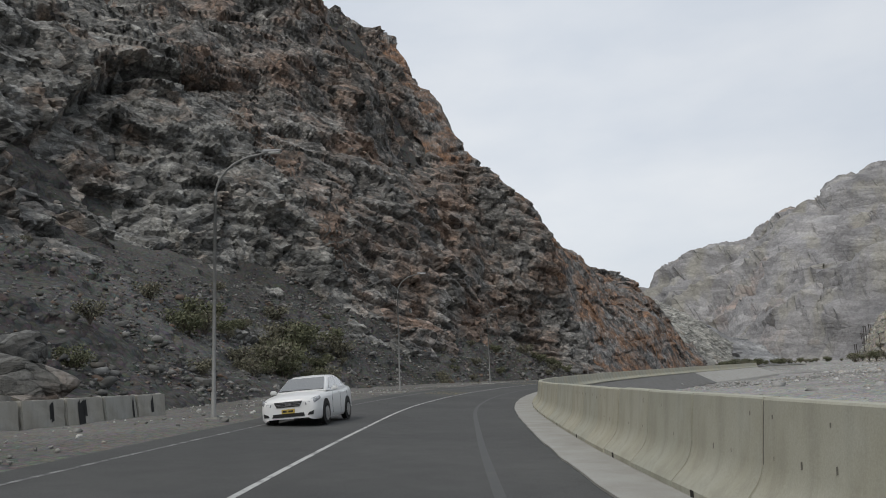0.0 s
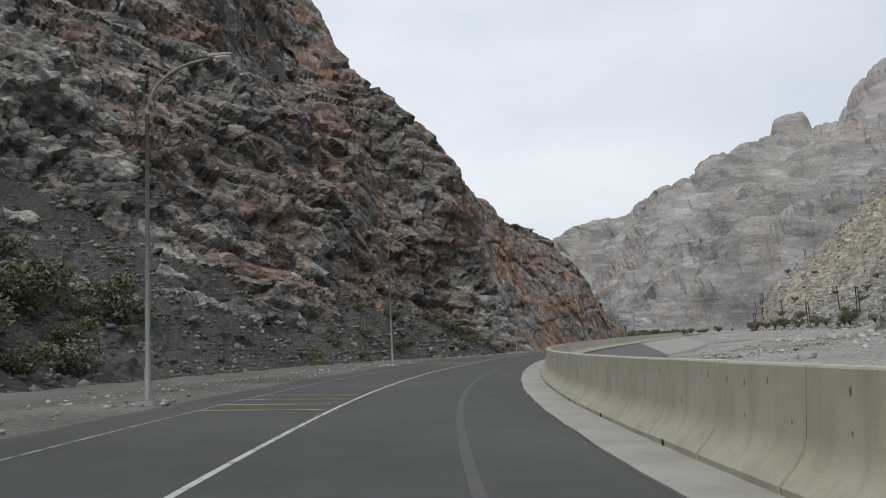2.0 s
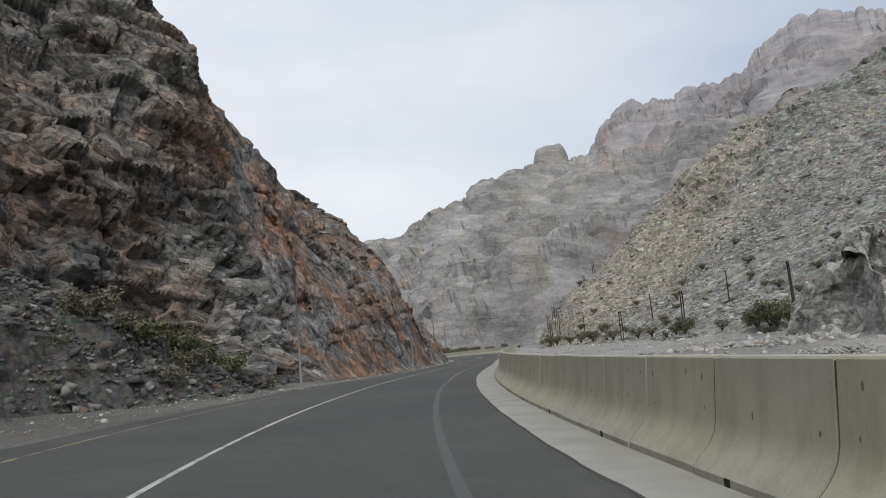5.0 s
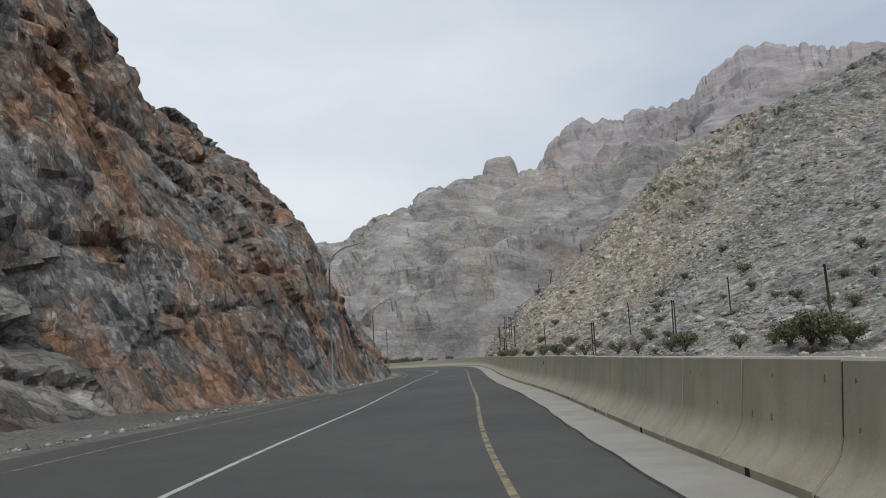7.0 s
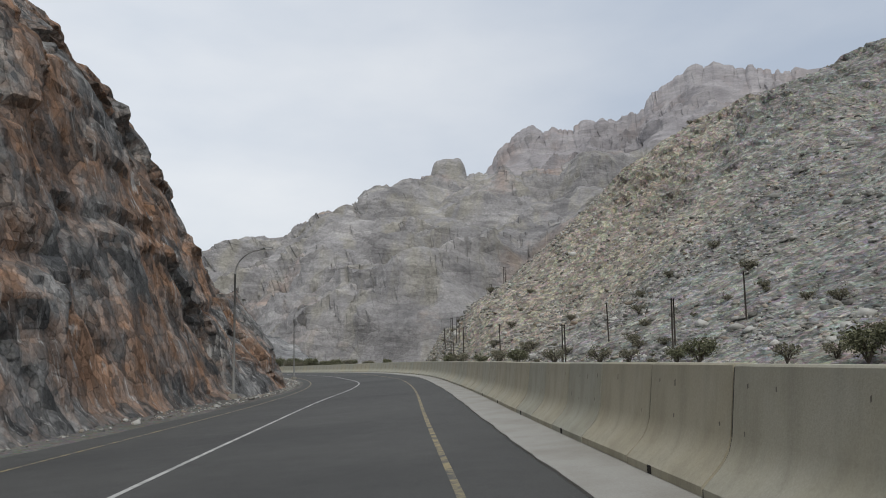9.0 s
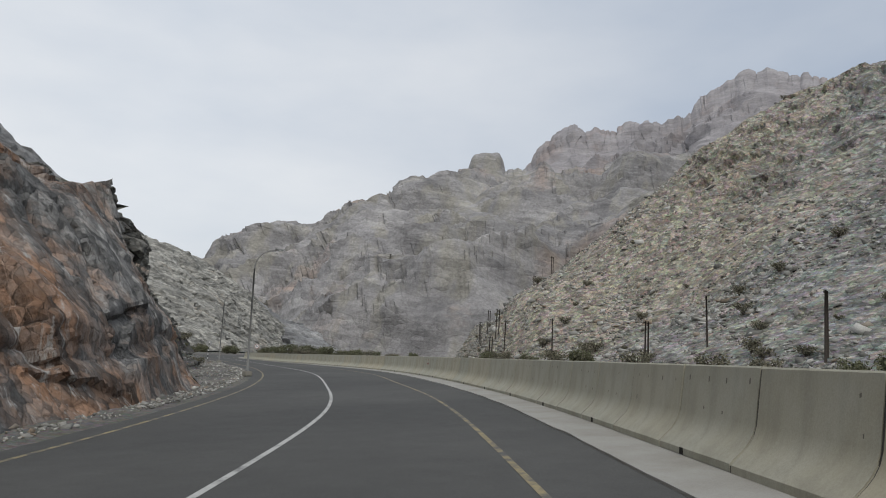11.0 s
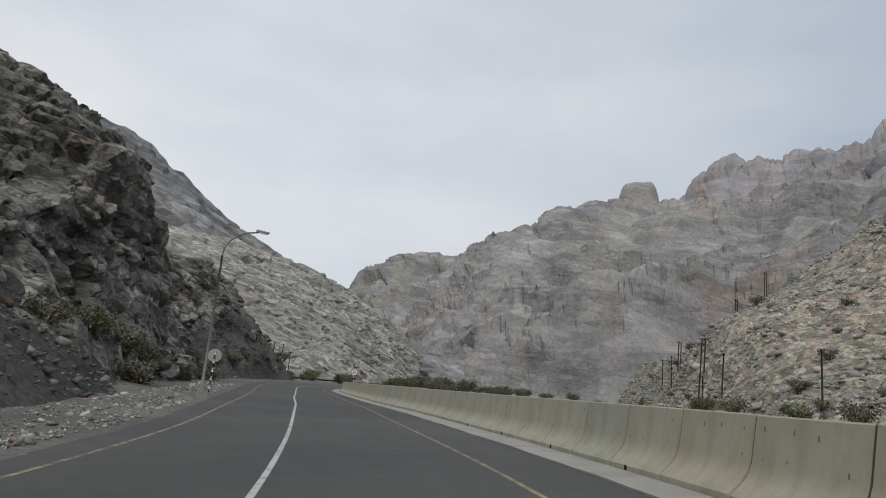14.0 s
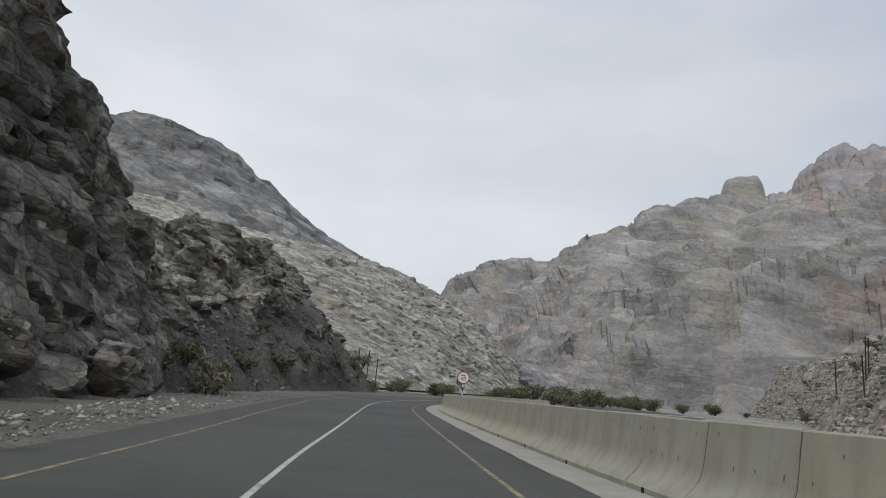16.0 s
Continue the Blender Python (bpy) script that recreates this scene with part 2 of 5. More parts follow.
def rock_material(name, dark, mid, light, rust, rust_share, scale=1.0, dip=(0, 25, 20), depth=1.0, patch=None, chutes=None, stones=0.0, broken=1.0, streaks=0.0, bedded=0.6, slab=1.7, tan=None):
    """Bedded limestone: two greys in beds, rust-brown stains, pale fresh breaks, broken into angular blocks."""
    m, n, l, b = material(name, 0.95)
    co = n.new("ShaderNodeTexCoord").outputs["Object"]
    big = tex(n, l, "ShaderNodeTexNoise", 0.05 * scale, co, 4, 0.55)
    mid_t = tex(n, l, "ShaderNodeTexNoise", 0.35 * scale, co, 7, 0.65)
    beds = tex(n, l, "ShaderNodeTexNoise", 0.8 * scale, co, 5, 0.6, (0.25, 0.25, 2.2, *dip))
    fine = tex(n, l, "ShaderNodeTexNoise", 5.0 * scale, co, 6, 0.7)
    # blocks lie along the beds, bent a little
    bend = n.new("ShaderNodeMixRGB")
    bend.blend_type = "LINEAR_LIGHT"
    bend.inputs[0].default_value = 0.35 / scale
    l.new(co, bend.inputs[1])
    l.new(mid_t.outputs["Color"], bend.inputs[2])
    block = facets(n, l, 0.55 * scale, bend.outputs["Color"], (1 / slab, 1 / slab, slab, *dip))
    chip = facets(n, l, 1.9 * scale, bend.outputs["Color"], (1 / slab, 1 / slab, slab, *dip))
    base = ramp(n, l, mid_t.outputs["Fac"], [(0.28, dark), (0.5, mid), (0.74, light)])
    if chutes:
        run = tex(n, l, "ShaderNodeTexNoise", 0.02, co, 4, 0.6, (1, 1, 0.2, 12, 20, 0))
        base = blend(n, l, base, chutes, ramp(n, l, run.outputs["Fac"], [(0.56, grey(0)), (0.63, grey(0.7))]))
    if patch:
        wide = tex(n, l, "ShaderNodeTexNoise", 0.022, co, 5, 0.55, (1, 1, 0.35, *dip))
        base = blend(n, l, base, patch, ramp(n, l, wide.outputs["Fac"], [(0.51, grey(0)), (0.62, grey(0.8))]))
    if tan:
        # another rock from this northing on
        place_xyz = n.new("ShaderNodeSeparateXYZ")
        l.new(co, place_xyz.inputs[0])
        north = n.new("ShaderNodeMapRange")
        north.inputs["From Min"].default_value, north.inputs["From Max"].default_value = tan[1], tan[2]
        l.new(place_xyz.outputs["Y"], north.inputs["Value"])
        mixed = blend(n, l, north.outputs["Result"], wide.outputs["Fac"], 0.6)
        base = blend(n, l, base, tan[0], ramp(n, l, mixed, [(0.47, grey(0)), (0.58, grey(0.8))]))
    base = blend(n, l, base, ramp(n, l, beds.outputs["Fac"], [(0.35, grey(0.6)), (0.6, grey(1.0))]), bedded * depth, "MULTIPLY")
    stain = tex(n, l, "ShaderNodeTexNoise", 0.11 * scale, co, 6, 0.66, (1, 1, 0.7, *dip))
    split = blend(n, l, stain.outputs["Fac"], block[1], 0.1 * broken)
    split = blend(n, l, split, chip[1], 0.05 * broken)
    fac = ramp(n, l, split, [(1 - rust_share - 0.1, grey(0)), (1 - rust_share + 0.06, grey(0.8))])
    base = blend(n, l, base, blend(n, l, rust, tuple(c * 0.55 for c in rust), fine.outputs["Fac"]), fac)
    for cell, far in ((block, 0.46), (chip, 0.36)):
        tone = n.new("ShaderNodeRGBToBW")
        l.new(cell[1], tone.inputs[0])
        base = blend(n, l, base, ramp(n, l, tone.outputs[0], [(0.25, grey(0.6)), (0.75, grey(1.35))]), 2 * far * broken * depth, "MULTIPLY")
    base = blend(n, l, base, ramp(n, l, fine.outputs["Fac"], [(0.3, grey(0.6)), (0.62, grey(1.2))]), 0.8 * depth, "MULTIPLY")
    # shade in the cracks is put into the colour, along the blocks' rims
    crack = blend(n, l, ramp(n, l, block[2], [(0.0, grey(0.3)), (0.05, grey(1.0))]), ramp(n, l, chip[2], [(0.0, grey(0.45)), (0.09, grey(1.0))]), 1.0, "MULTIPLY")
    base = blend(n, l, base, crack, 0.4 * depth * broken, "MULTIPLY")
    base = blend(n, l, base, ramp(n, l, big.outputs["Fac"], [(0.35, grey(0.78)), (0.65, grey(1.1))]), 0.8, "MULTIPLY")
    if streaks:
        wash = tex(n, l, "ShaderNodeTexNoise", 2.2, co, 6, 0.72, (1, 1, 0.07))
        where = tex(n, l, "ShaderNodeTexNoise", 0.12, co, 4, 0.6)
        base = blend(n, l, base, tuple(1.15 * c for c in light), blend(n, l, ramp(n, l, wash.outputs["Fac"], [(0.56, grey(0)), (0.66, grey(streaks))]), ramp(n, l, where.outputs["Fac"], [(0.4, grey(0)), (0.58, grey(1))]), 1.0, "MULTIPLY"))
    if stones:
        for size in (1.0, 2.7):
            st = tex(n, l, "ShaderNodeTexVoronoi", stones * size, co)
            # shade between the stones is put into the colour: darker towards cell rims
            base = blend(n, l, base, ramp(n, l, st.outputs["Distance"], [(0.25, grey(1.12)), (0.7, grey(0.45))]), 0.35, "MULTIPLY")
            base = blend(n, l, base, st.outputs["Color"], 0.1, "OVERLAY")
    l.new(base, b.inputs["Base Color"])
    a = bump(n, l, b, block[0], 1.0, 0.8 * depth * broken)
    a = bump(n, l, b, chip[0], 1.0, 0.9 * depth * broken, a)
    a = bump(n, l, b, beds.outputs["Fac"], 0.3 / scale, bedded * depth, a)
    a = bump(n, l, b, crack, 0.1 / scale, 0.5 * depth * broken, a)
    bump(n, l, b, fine.outputs["Fac"], 0.07 / scale, 0.8 * depth, a)
    return m


M_CLIFF = rock_material("cliff_rock", (0.112, 0.112, 0.104), (0.248, 0.244, 0.228), (0.45, 0.44, 0.402), (0.3, 0.215, 0.16), 0.385, 0.9, (8, 10, 0), slab=1.4)
M_BROWN = rock_material("brown_cliff_rock", (0.108, 0.105, 0.099), (0.24, 0.232, 0.217), (0.42, 0.405, 0.373), (0.305, 0.205, 0.15), 0.44, 0.9, (-8, 12, 0), slab=1.4)
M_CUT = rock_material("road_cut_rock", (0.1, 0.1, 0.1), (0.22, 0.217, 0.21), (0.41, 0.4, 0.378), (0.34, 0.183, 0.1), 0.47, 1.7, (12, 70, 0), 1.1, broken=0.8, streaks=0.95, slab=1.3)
M_OVERHANG = rock_material("overhang_rock", (0.095, 0.094, 0.083), (0.215, 0.211, 0.19), (0.42, 0.408, 0.365), (0.29, 0.19, 0.13), 0.31, 1.0, (-8, 12, 0), slab=1.5)
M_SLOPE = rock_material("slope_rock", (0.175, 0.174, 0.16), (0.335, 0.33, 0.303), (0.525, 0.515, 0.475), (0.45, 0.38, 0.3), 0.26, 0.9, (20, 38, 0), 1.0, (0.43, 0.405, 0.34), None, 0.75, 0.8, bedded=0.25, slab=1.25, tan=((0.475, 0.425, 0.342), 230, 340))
M_OUTCROP = rock_material("outcrop_rock", (0.3, 0.296, 0.275), (0.45, 0.444, 0.414), (0.58, 0.57, 0.535), (0.48, 0.41, 0.32), 0.25, 0.9, (20, 60, 0), 0.8, slab=1.3)
# distance haze is painted in: mauve tint here, paler and flatter in M_HAZY
M_FAR = rock_material("mountain_rock", (0.2, 0.194, 0.197), (0.29, 0.282, 0.28), (0.39, 0.378, 0.368), (0.46, 0.335, 0.27), 0.35, 0.05, (3, 8, 0), 0.85, (0.32, 0.305, 0.265), (0.35, 0.337, 0.305), 0.0, 0.4, bedded=0.45)
M_HAZY = rock_material("haze_tinted_mountain_rock", (0.275, 0.262, 0.272), (0.325, 0.31, 0.316), (0.38, 0.364, 0.363), (0.4, 0.335, 0.31), 0.38, 0.06, (0, 4, 0), 0.55, broken=0.35)
M_PALE = rock_material("pale_rock", (0.27, 0.268, 0.242), (0.4, 0.39, 0.35), (0.53, 0.515, 0.46), (0.47, 0.375, 0.265), 0.32, 0.4, (-8, 12, 0), 0.9, broken=0.8)
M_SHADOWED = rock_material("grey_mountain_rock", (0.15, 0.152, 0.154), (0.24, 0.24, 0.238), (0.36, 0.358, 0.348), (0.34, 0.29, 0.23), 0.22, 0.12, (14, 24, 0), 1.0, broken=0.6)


def asphalt():
    m, n, l, b = material("asphalt", 0.85)
    co = n.new("ShaderNodeTexCoord").outputs["Object"]
    big = tex(n, l, "ShaderNodeTexNoise", 0.12, co, 4, 0.6)
    grit = tex(n, l, "ShaderNodeTexNoise", 55, co, 3, 0.7)
    mid_t = tex(n, l, "ShaderNodeTexNoise", 1.6, co, 5, 0.65)
    base = ramp(n, l, big.outputs["Fac"], [(0.35, (0.07, 0.07, 0.068)), (0.65, (0.096, 0.095, 0.091))])
    base = blend(n, l, base, ramp(n, l, mid_t.outputs["Fac"], [(0.3, grey(0.86)), (0.7, grey(1.1))]), 0.8, "MULTIPLY")
    base = blend(n, l, base, ramp(n, l, grit.outputs["Fac"], [(0.3, grey(0.6)), (0.7, grey(1.35))]), 0.7, "MULTIPLY")
    l.new(base, b.inputs["Base Color"])
    bump(n, l, b, grit.outputs["Fac"], 0.006, 0.6)
    return m


def worn_paint(name, colour, wear):
    m, n, l, b = material(name, 0.75)
    co = n.new("ShaderNodeTexCoord").outputs["Object"]
    t = tex(n, l, "ShaderNodeTexNoise", 2.5, co, 7, 0.75)
    grit = tex(n, l, "ShaderNodeTexNoise", 60, co, 3, 0.7)
    fac = ramp(n, l, t.outputs["Fac"], [(wear - 0.08, grey(1)), (wear + 0.1, grey(0))])
    base = blend(n, l, colour, (0.1, 0.1, 0.1), fac)
    base = blend(n, l, base, ramp(n, l, grit.outputs["Fac"], [(0.3, grey(0.7)), (0.7, grey(1.1))]), 0.6, "MULTIPLY")
    l.new(base, b.inputs["Base Color"])
    return m


def concrete(name, colour, stain=(0.5, 0.47, 0.4), streaks=True):
    m, n, l, b = material(name, 0.85)
    co = n.new("ShaderNodeTexCoord").outputs["Object"]
    inf = n.new("ShaderNodeObjectInfo").outputs["Random"]
    big = tex(n, l, "ShaderNodeTexNoise", 0.9, co, 5, 0.6)
    run = tex(n, l, "ShaderNodeTexNoise", 3.0, co, 5, 0.65, (1.0, 1.0, 0.12))
    grit = tex(n, l, "ShaderNodeTexNoise", 40, co, 4, 0.65)
    base = blend(n, l, colour, tuple(c * s * 1.5 for c, s in zip(colour, stain)), ramp(n, l, big.outputs["Fac"], [(0.4, grey(0)), (0.75, grey(0.6))]))
    if streaks:
        base = blend(n, l, base, ramp(n, l, run.outputs["Fac"], [(0.35, grey(0.75)), (0.55, grey(1.03))]), 0.6, "MULTIPLY")
    base = blend(n, l, base, ramp(n, l, inf, [(0.0, (0.93, 0.94, 0.94)), (0.5, (1.0, 1.0, 1.0)), (1.0, (1.06, 1.0, 0.92))]), 0.85, "MULTIPLY")
    base = blend(n, l, base, ramp(n, l, grit.outputs["Fac"], [(0.3, grey(0.88)), (0.7, grey(1.07))]), 0.8, "MULTIPLY")
    l.new(base, b.inputs["Base Color"])
    bump(n, l, b, grit.outputs["Fac"], 0.004, 0.5)
    return m


def gravel(name, dark, mid, light, scale):
    m, n, l, b = material(name, 0.97)
    co = n.new("ShaderNodeTexCoord").outputs["Object"]
    big = tex(n, l, "ShaderNodeTexNoise", 0.06 * scale, co, 5, 0.6)
    vor = tex(n, l, "ShaderNodeTexVoronoi", 3.2 * scale, co)
    vor2 = tex(n, l, "ShaderNodeTexVoronoi", 11 * scale, co)
    fine = tex(n, l, "ShaderNodeTexNoise", 9 * scale, co, 6, 0.7)
    base = ramp(n, l, big.outputs["Fac"], [(0.32, dark), (0.5, mid), (0.7, light)])
    # gaps between the stones are darkened in the colour, as shade would fall
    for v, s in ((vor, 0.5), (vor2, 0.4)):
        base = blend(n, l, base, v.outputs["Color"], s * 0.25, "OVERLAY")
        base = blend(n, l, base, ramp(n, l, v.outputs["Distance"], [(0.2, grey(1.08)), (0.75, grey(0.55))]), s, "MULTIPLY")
    base = blend(n, l, base, ramp(n, l, fine.outputs["Fac"], [(0.3, grey(0.75)), (0.7, grey(1.15))]), 0.7, "MULTIPLY")
    l.new(base, b.inputs["Base Color"])
    a = bump(n, l, b, vor.outputs["Distance"], -0.15 / scale, 0.8)
    bump(n, l, b, fine.outputs["Fac"], 0.05 / scale, 0.8, a)
    return m


def plain(name, colour, rough=0.6, metal=0.0, vary=0.15, scale=8.0):
    m, n, l, b = material(name, rough, metal)
    co = n.new("ShaderNodeTexCoord").outputs["Object"]
    t = tex(n, l, "ShaderNodeTexNoise", scale, co, 5, 0.65)
    l.new(blend(n, l, colour, ramp(n, l, t.outputs["Fac"], [(0.3, grey(1 - vary)), (0.7, grey(1 + vary * 0.5))]), 1.0, "MULTIPLY"), b.inputs["Base Color"])
    return m


M_ASPHALT = asphalt()
M_WHITE_LINE = worn_paint("white_road_paint", (0.52, 0.52, 0.5), 0.4)
M_OLD_WHITE = worn_paint("old_white_road_paint", (0.34, 0.34, 0.325), 0.5)
M_YELLOW_LINE = worn_paint("yellow_road_paint", (0.36, 0.3, 0.165), 0.49)
M_RUMBLE = worn_paint("rumble_paint", (0.46, 0.38, 0.15), 0.38)
M_SKID = worn_paint("tyre_rubber_smear", (0.055, 0.055, 0.055), 0.5)
M_FADED_LINE = worn_paint("faded_road_paint", (0.115, 0.113, 0.105), 0.56)
M_BARRIER = concrete("barrier_concrete", (0.42, 0.413, 0.345))
M_APRON = concrete("apron_concrete", (0.36, 0.352, 0.325), (0.42, 0.4, 0.36), streaks=False)
M_EMBANK = concrete("embankment_concrete", (0.36, 0.352, 0.33))
M_DARK_LINING = concrete("dark_lining_concrete", (0.15, 0.149, 0.145))
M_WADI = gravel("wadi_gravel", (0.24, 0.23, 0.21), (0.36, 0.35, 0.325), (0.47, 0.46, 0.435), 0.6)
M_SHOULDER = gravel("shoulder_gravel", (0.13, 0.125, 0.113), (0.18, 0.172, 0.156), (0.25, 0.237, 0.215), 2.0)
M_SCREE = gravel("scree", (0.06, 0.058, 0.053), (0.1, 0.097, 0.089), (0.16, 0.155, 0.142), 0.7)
M_GALV = plain("galvanised_steel", (0.22, 0.22, 0.21), 0.6, 0.3)
M_LAMP = plain("lamp_housing", (0.34, 0.34, 0.34), 0.5, 0.2)
M_BLACK = plain("black_plastic", (0.02, 0.02, 0.02), 0.6)
M_POLE_WOOD = plain("creosoted_wood", (0.05, 0.042, 0.035), 0.9, 0, 0.4)
M_MARK = plain("formwork_mark_grey", (0.17, 0.16, 0.135), 0.9)
M_DARK = plain("painted_slot_dark", (0.03, 0.028, 0.025), 0.95)
M_SIGN_BACK = plain("sign_back", (0.42, 0.42, 0.41), 0.5, 0.2)
M_WHITE = plain("white_paint", (0.75, 0.75, 0.73), 0.5)

# ---- plan ----
AXIS = [(0, -60), (0, -30), (0, 0), (0.2, 18.6), (1.0, 37.3), (3.6, 55.8), (7.9, 73.3), (13.8, 90.7), (34.9, 133.0), (45.5, 149.3), (70.7, 189.7),
        (79.5, 205.7), (87.5, 222.6), (94.1, 239.7), (99.2, 256.7), (102.9, 273.8), (106.6, 291), (110.2, 309), (115, 330), (123, 352), (136, 373),
        (153, 391), (175, 406), (202, 417)]
_a = np.array(AXIS, float)
_k = np.concatenate([[0], np.cumsum(np.linalg.norm(np.diff(_a, axis=0), axis=1))])
_q = np.arange(0, _k[-1], 0.1)
_c = hermite(_k, _a, _q)
_l = np.concatenate([[0], np.cumsum(np.linalg.norm(np.diff(_c, axis=0), axis=1))])
ROAD_S = np.arange(-60, _l[-1] - 61, 0.5)
ROAD_C = np.stack([np.interp(ROAD_S + 60, _l, _c[:, i]) for i in (0, 1)], -1)
ROAD_T = np.gradient(ROAD_C, axis=0)
ROAD_T /= np.linalg.norm(ROAD_T, axis=1)[:, None]
ROAD_N = np.stack([ROAD_T[:, 1], -ROAD_T[:, 0]], -1)   # to the right
S_END = ROAD_S[-1]


def table(rows):
    a = np.array(rows, float)
    return lambda s: hermite(a[:, 0], a[:, 1], np.clip(np.atleast_1d(np.asarray(s, float)), a[0, 0], a[-1, 0]))


bank = table([(-60, -.04), (0, -.045), (65, -.06), (95, -.05), (140, 0), (160, .03), (208, .055), (232, .056), (290, .03), (310, .01), (370, -.03), (430, -.04)])
rise = table([(-60, 0), (0, 0), (430, 0)])
# distances to the right of the axis
barrier_at = table([(-60, 2.9), (0, 2.9), (15, 2.85), (36, 3.3), (72, 3.4), (100, 3.1), (128, 3.1), (150, 3.35), (168, 2.9), (183, 2.9), (200, 3.4), (217, 4.1), (228, 4.6), (242, 4.9), (258, 5.2), (272, 5.0), (285, 4.6), (298, 4.5), (312, 3.9), (331, 3.7), (430, 3.7)])
yellow_at = table([(-60, .4), (0, .5), (102, .6), (150, .68), (172, .6), (186, .65), (215, 1.6), (230, 2.05), (243, 2.1), (258, 2.6), (270, 2.4), (284, 1.95), (300, 2.0), (312, 1.7), (334, 1.6), (430, 1.4)])
centre_at = table([(-60, -2.7), (25, -2.6), (50, -2.4), (75, -2.55), (93, -2.6), (103, -3.05), (127, -3.2), (150, -3.1), (172, -3.45), (185, -3.5), (200, -3.1), (215, -1.8), (225, -1.2), (243, -1.3), (263, -1.1), (283, -1.6), (300, -1.5), (312, -1.7), (326, -1.5), (346, -1.4), (430, -2.0)])
left_at = table([(-60, -6), (12, -6), (30, -5.6), (77, -5.75), (92, -5.9), (108, -6.8), (140, -7.0), (180, -7.0), (215, -5.3), (250, -4.7), (285, -4.5), (310, -4.6), (327, -4.9), (430, -5.2)])
pave_at = table([(-60, -7.2), (77, -7.2), (108, -8), (150, -8.6), (185, -8.3), (219, -5.9), (250, -5.45), (290, -5.6), (312, -6.1), (350, -6.5), (430, -6.5)])


def place(s, lat, dz=0.0):
    """Places on the road's banked surface, lat metres to the right of the axis."""
    s, lat = np.atleast_1d(np.asarray(s, float)), np.asarray(lat, float) + 0 * np.atleast_1d(s)
    c = np.stack([np.interp(s, ROAD_S, ROAD_C[:, i]) for i in (0, 1)], -1)
    n = np.stack([np.interp(s, ROAD_S, ROAD_N[:, i]) for i in (0, 1)], -1)
    z = rise(s) + bank(s) * np.clip(lat, -8, 7) + dz
    return np.concatenate([c + n * lat[:, None], z[:, None]], 1)


def heading(s):
    i = int(np.argmin(abs(ROAD_S - s)))
    return math.degrees(math.atan2(-ROAD_T[i, 0], ROAD_T[i, 1]))


def ribbon(name, s, lats, mat, dz=0.0, depth=0.0):
    """A strip that follows the road; lats: one function of s for each long edge."""
    g = np.stack([place(s, f(s), dz) for f in lats], 1)
    return sheet(name, g, mat, True)

# ---- ground ----
def nearest(xy):
    """Way along the road and distance to its right, for each place."""
    out = np.zeros((len(xy), 2))
    for a in range(0, len(xy), 4000):
        q = xy[a:a + 4000]
        i = np.argmin(((q[:, None, :] - ROAD_C[None, ::2, :]) ** 2).sum(2), axis=1) * 2
        d = q - ROAD_C[i]
        out[a:a + 4000, 0] = ROAD_S[i] + (d * ROAD_T[i]).sum(1)
        out[a:a + 4000, 1] = (d * ROAD_N[i]).sum(1)
    return out


def ground_height(xy):
    sl = nearest(xy)
    s, lat = np.clip(sl[:, 0], -60, S_END), sl[:, 1]
    b = barrier_at(s)
    road = rise(s) + bank(s) * np.clip(lat, -8, 7)
    p = np.concatenate([xy, np.zeros((len(xy), 1))], 1)
    rough = 0.35 * layered(p / 14.0, 3, 5) + 0.12 * layered(p / 3.0, 3, 9)
    out = np.clip((lat - b - 0.6) / 5.5, 0, 1)
    far = np.clip((lat - b - 8) / 75.0, 0, 1)
    wadi = -2.3 + 3.2 * far ** 1.3 + rough * np.clip((lat - b - 3) / 8, 0, 1)
    z = np.where(lat > b + 0.6, (road - 0.4) * (1 - out) + (wadi - 0.35 * (out < 1)) * out, road - 0.3)
    left = np.clip((pave_at(s) - lat) / 1.5, 0, 1)
    return np.where(lat < 0, road - 0.3 + 0.18 * left + 0.1 * rough * left, z)


def axis_steps(lo, hi, near_lo, near_hi, step):
    a = np.arange(near_lo, near_hi, step)
    up, dn, h = [near_hi], [near_lo], step
    while up[-1] < hi:
        h *= 1.25
        up.append(up[-1] + h)
    h = step
    while dn[-1] > lo:
        h *= 1.25
        dn.append(dn[-1] - h)
    return np.concatenate([dn[:0:-1], a, up])


gx, gy = axis_steps(-3000, 3500, -30, 250, 2.1), axis_steps(-1500, 3800, -40, 430, 2.1)
X, Y = np.meshgrid(gx, gy, indexing="ij")
g = np.stack([X, Y, ground_height(np.stack([X.ravel(), Y.ravel()], -1)).reshape(X.shape)], -1)
ground = sheet("ground", g, M_WADI, True)
tagged(ground, "pale grey gravel bed of a dry wadi", "ground", kind="structure")

# ---- road ----
rs = np.arange(-58, S_END - 1, 1.0)
apron_at = lambda s: barrier_at(s) - 1.0 + 0.012 * np.sin(s * 0.9) + 0.01 * np.sin(s * 2.3)
cols = [lambda s, k=k: pave_at(s) + (apron_at(s) + 0.3 - pave_at(s)) * k for k in np.linspace(0, 1, 9)]
road = ribbon("road", rs, cols, M_ASPHALT)
tagged(road, "grey asphalt two-lane road banked through bends", "road", kind="structure")
fs = np.arange(-58, S_END - 1, 0.5)


def line(name, at, width, s0, s1, mat, label):
    s = fs[(fs >= s0) & (fs <= s1)]
    ob = ribbon(name, s, [lambda q: at(q) - width / 2, lambda q: at(q) + width / 2], mat, 0.004)
    return tagged(ob, label, "road marking", kind="structure")


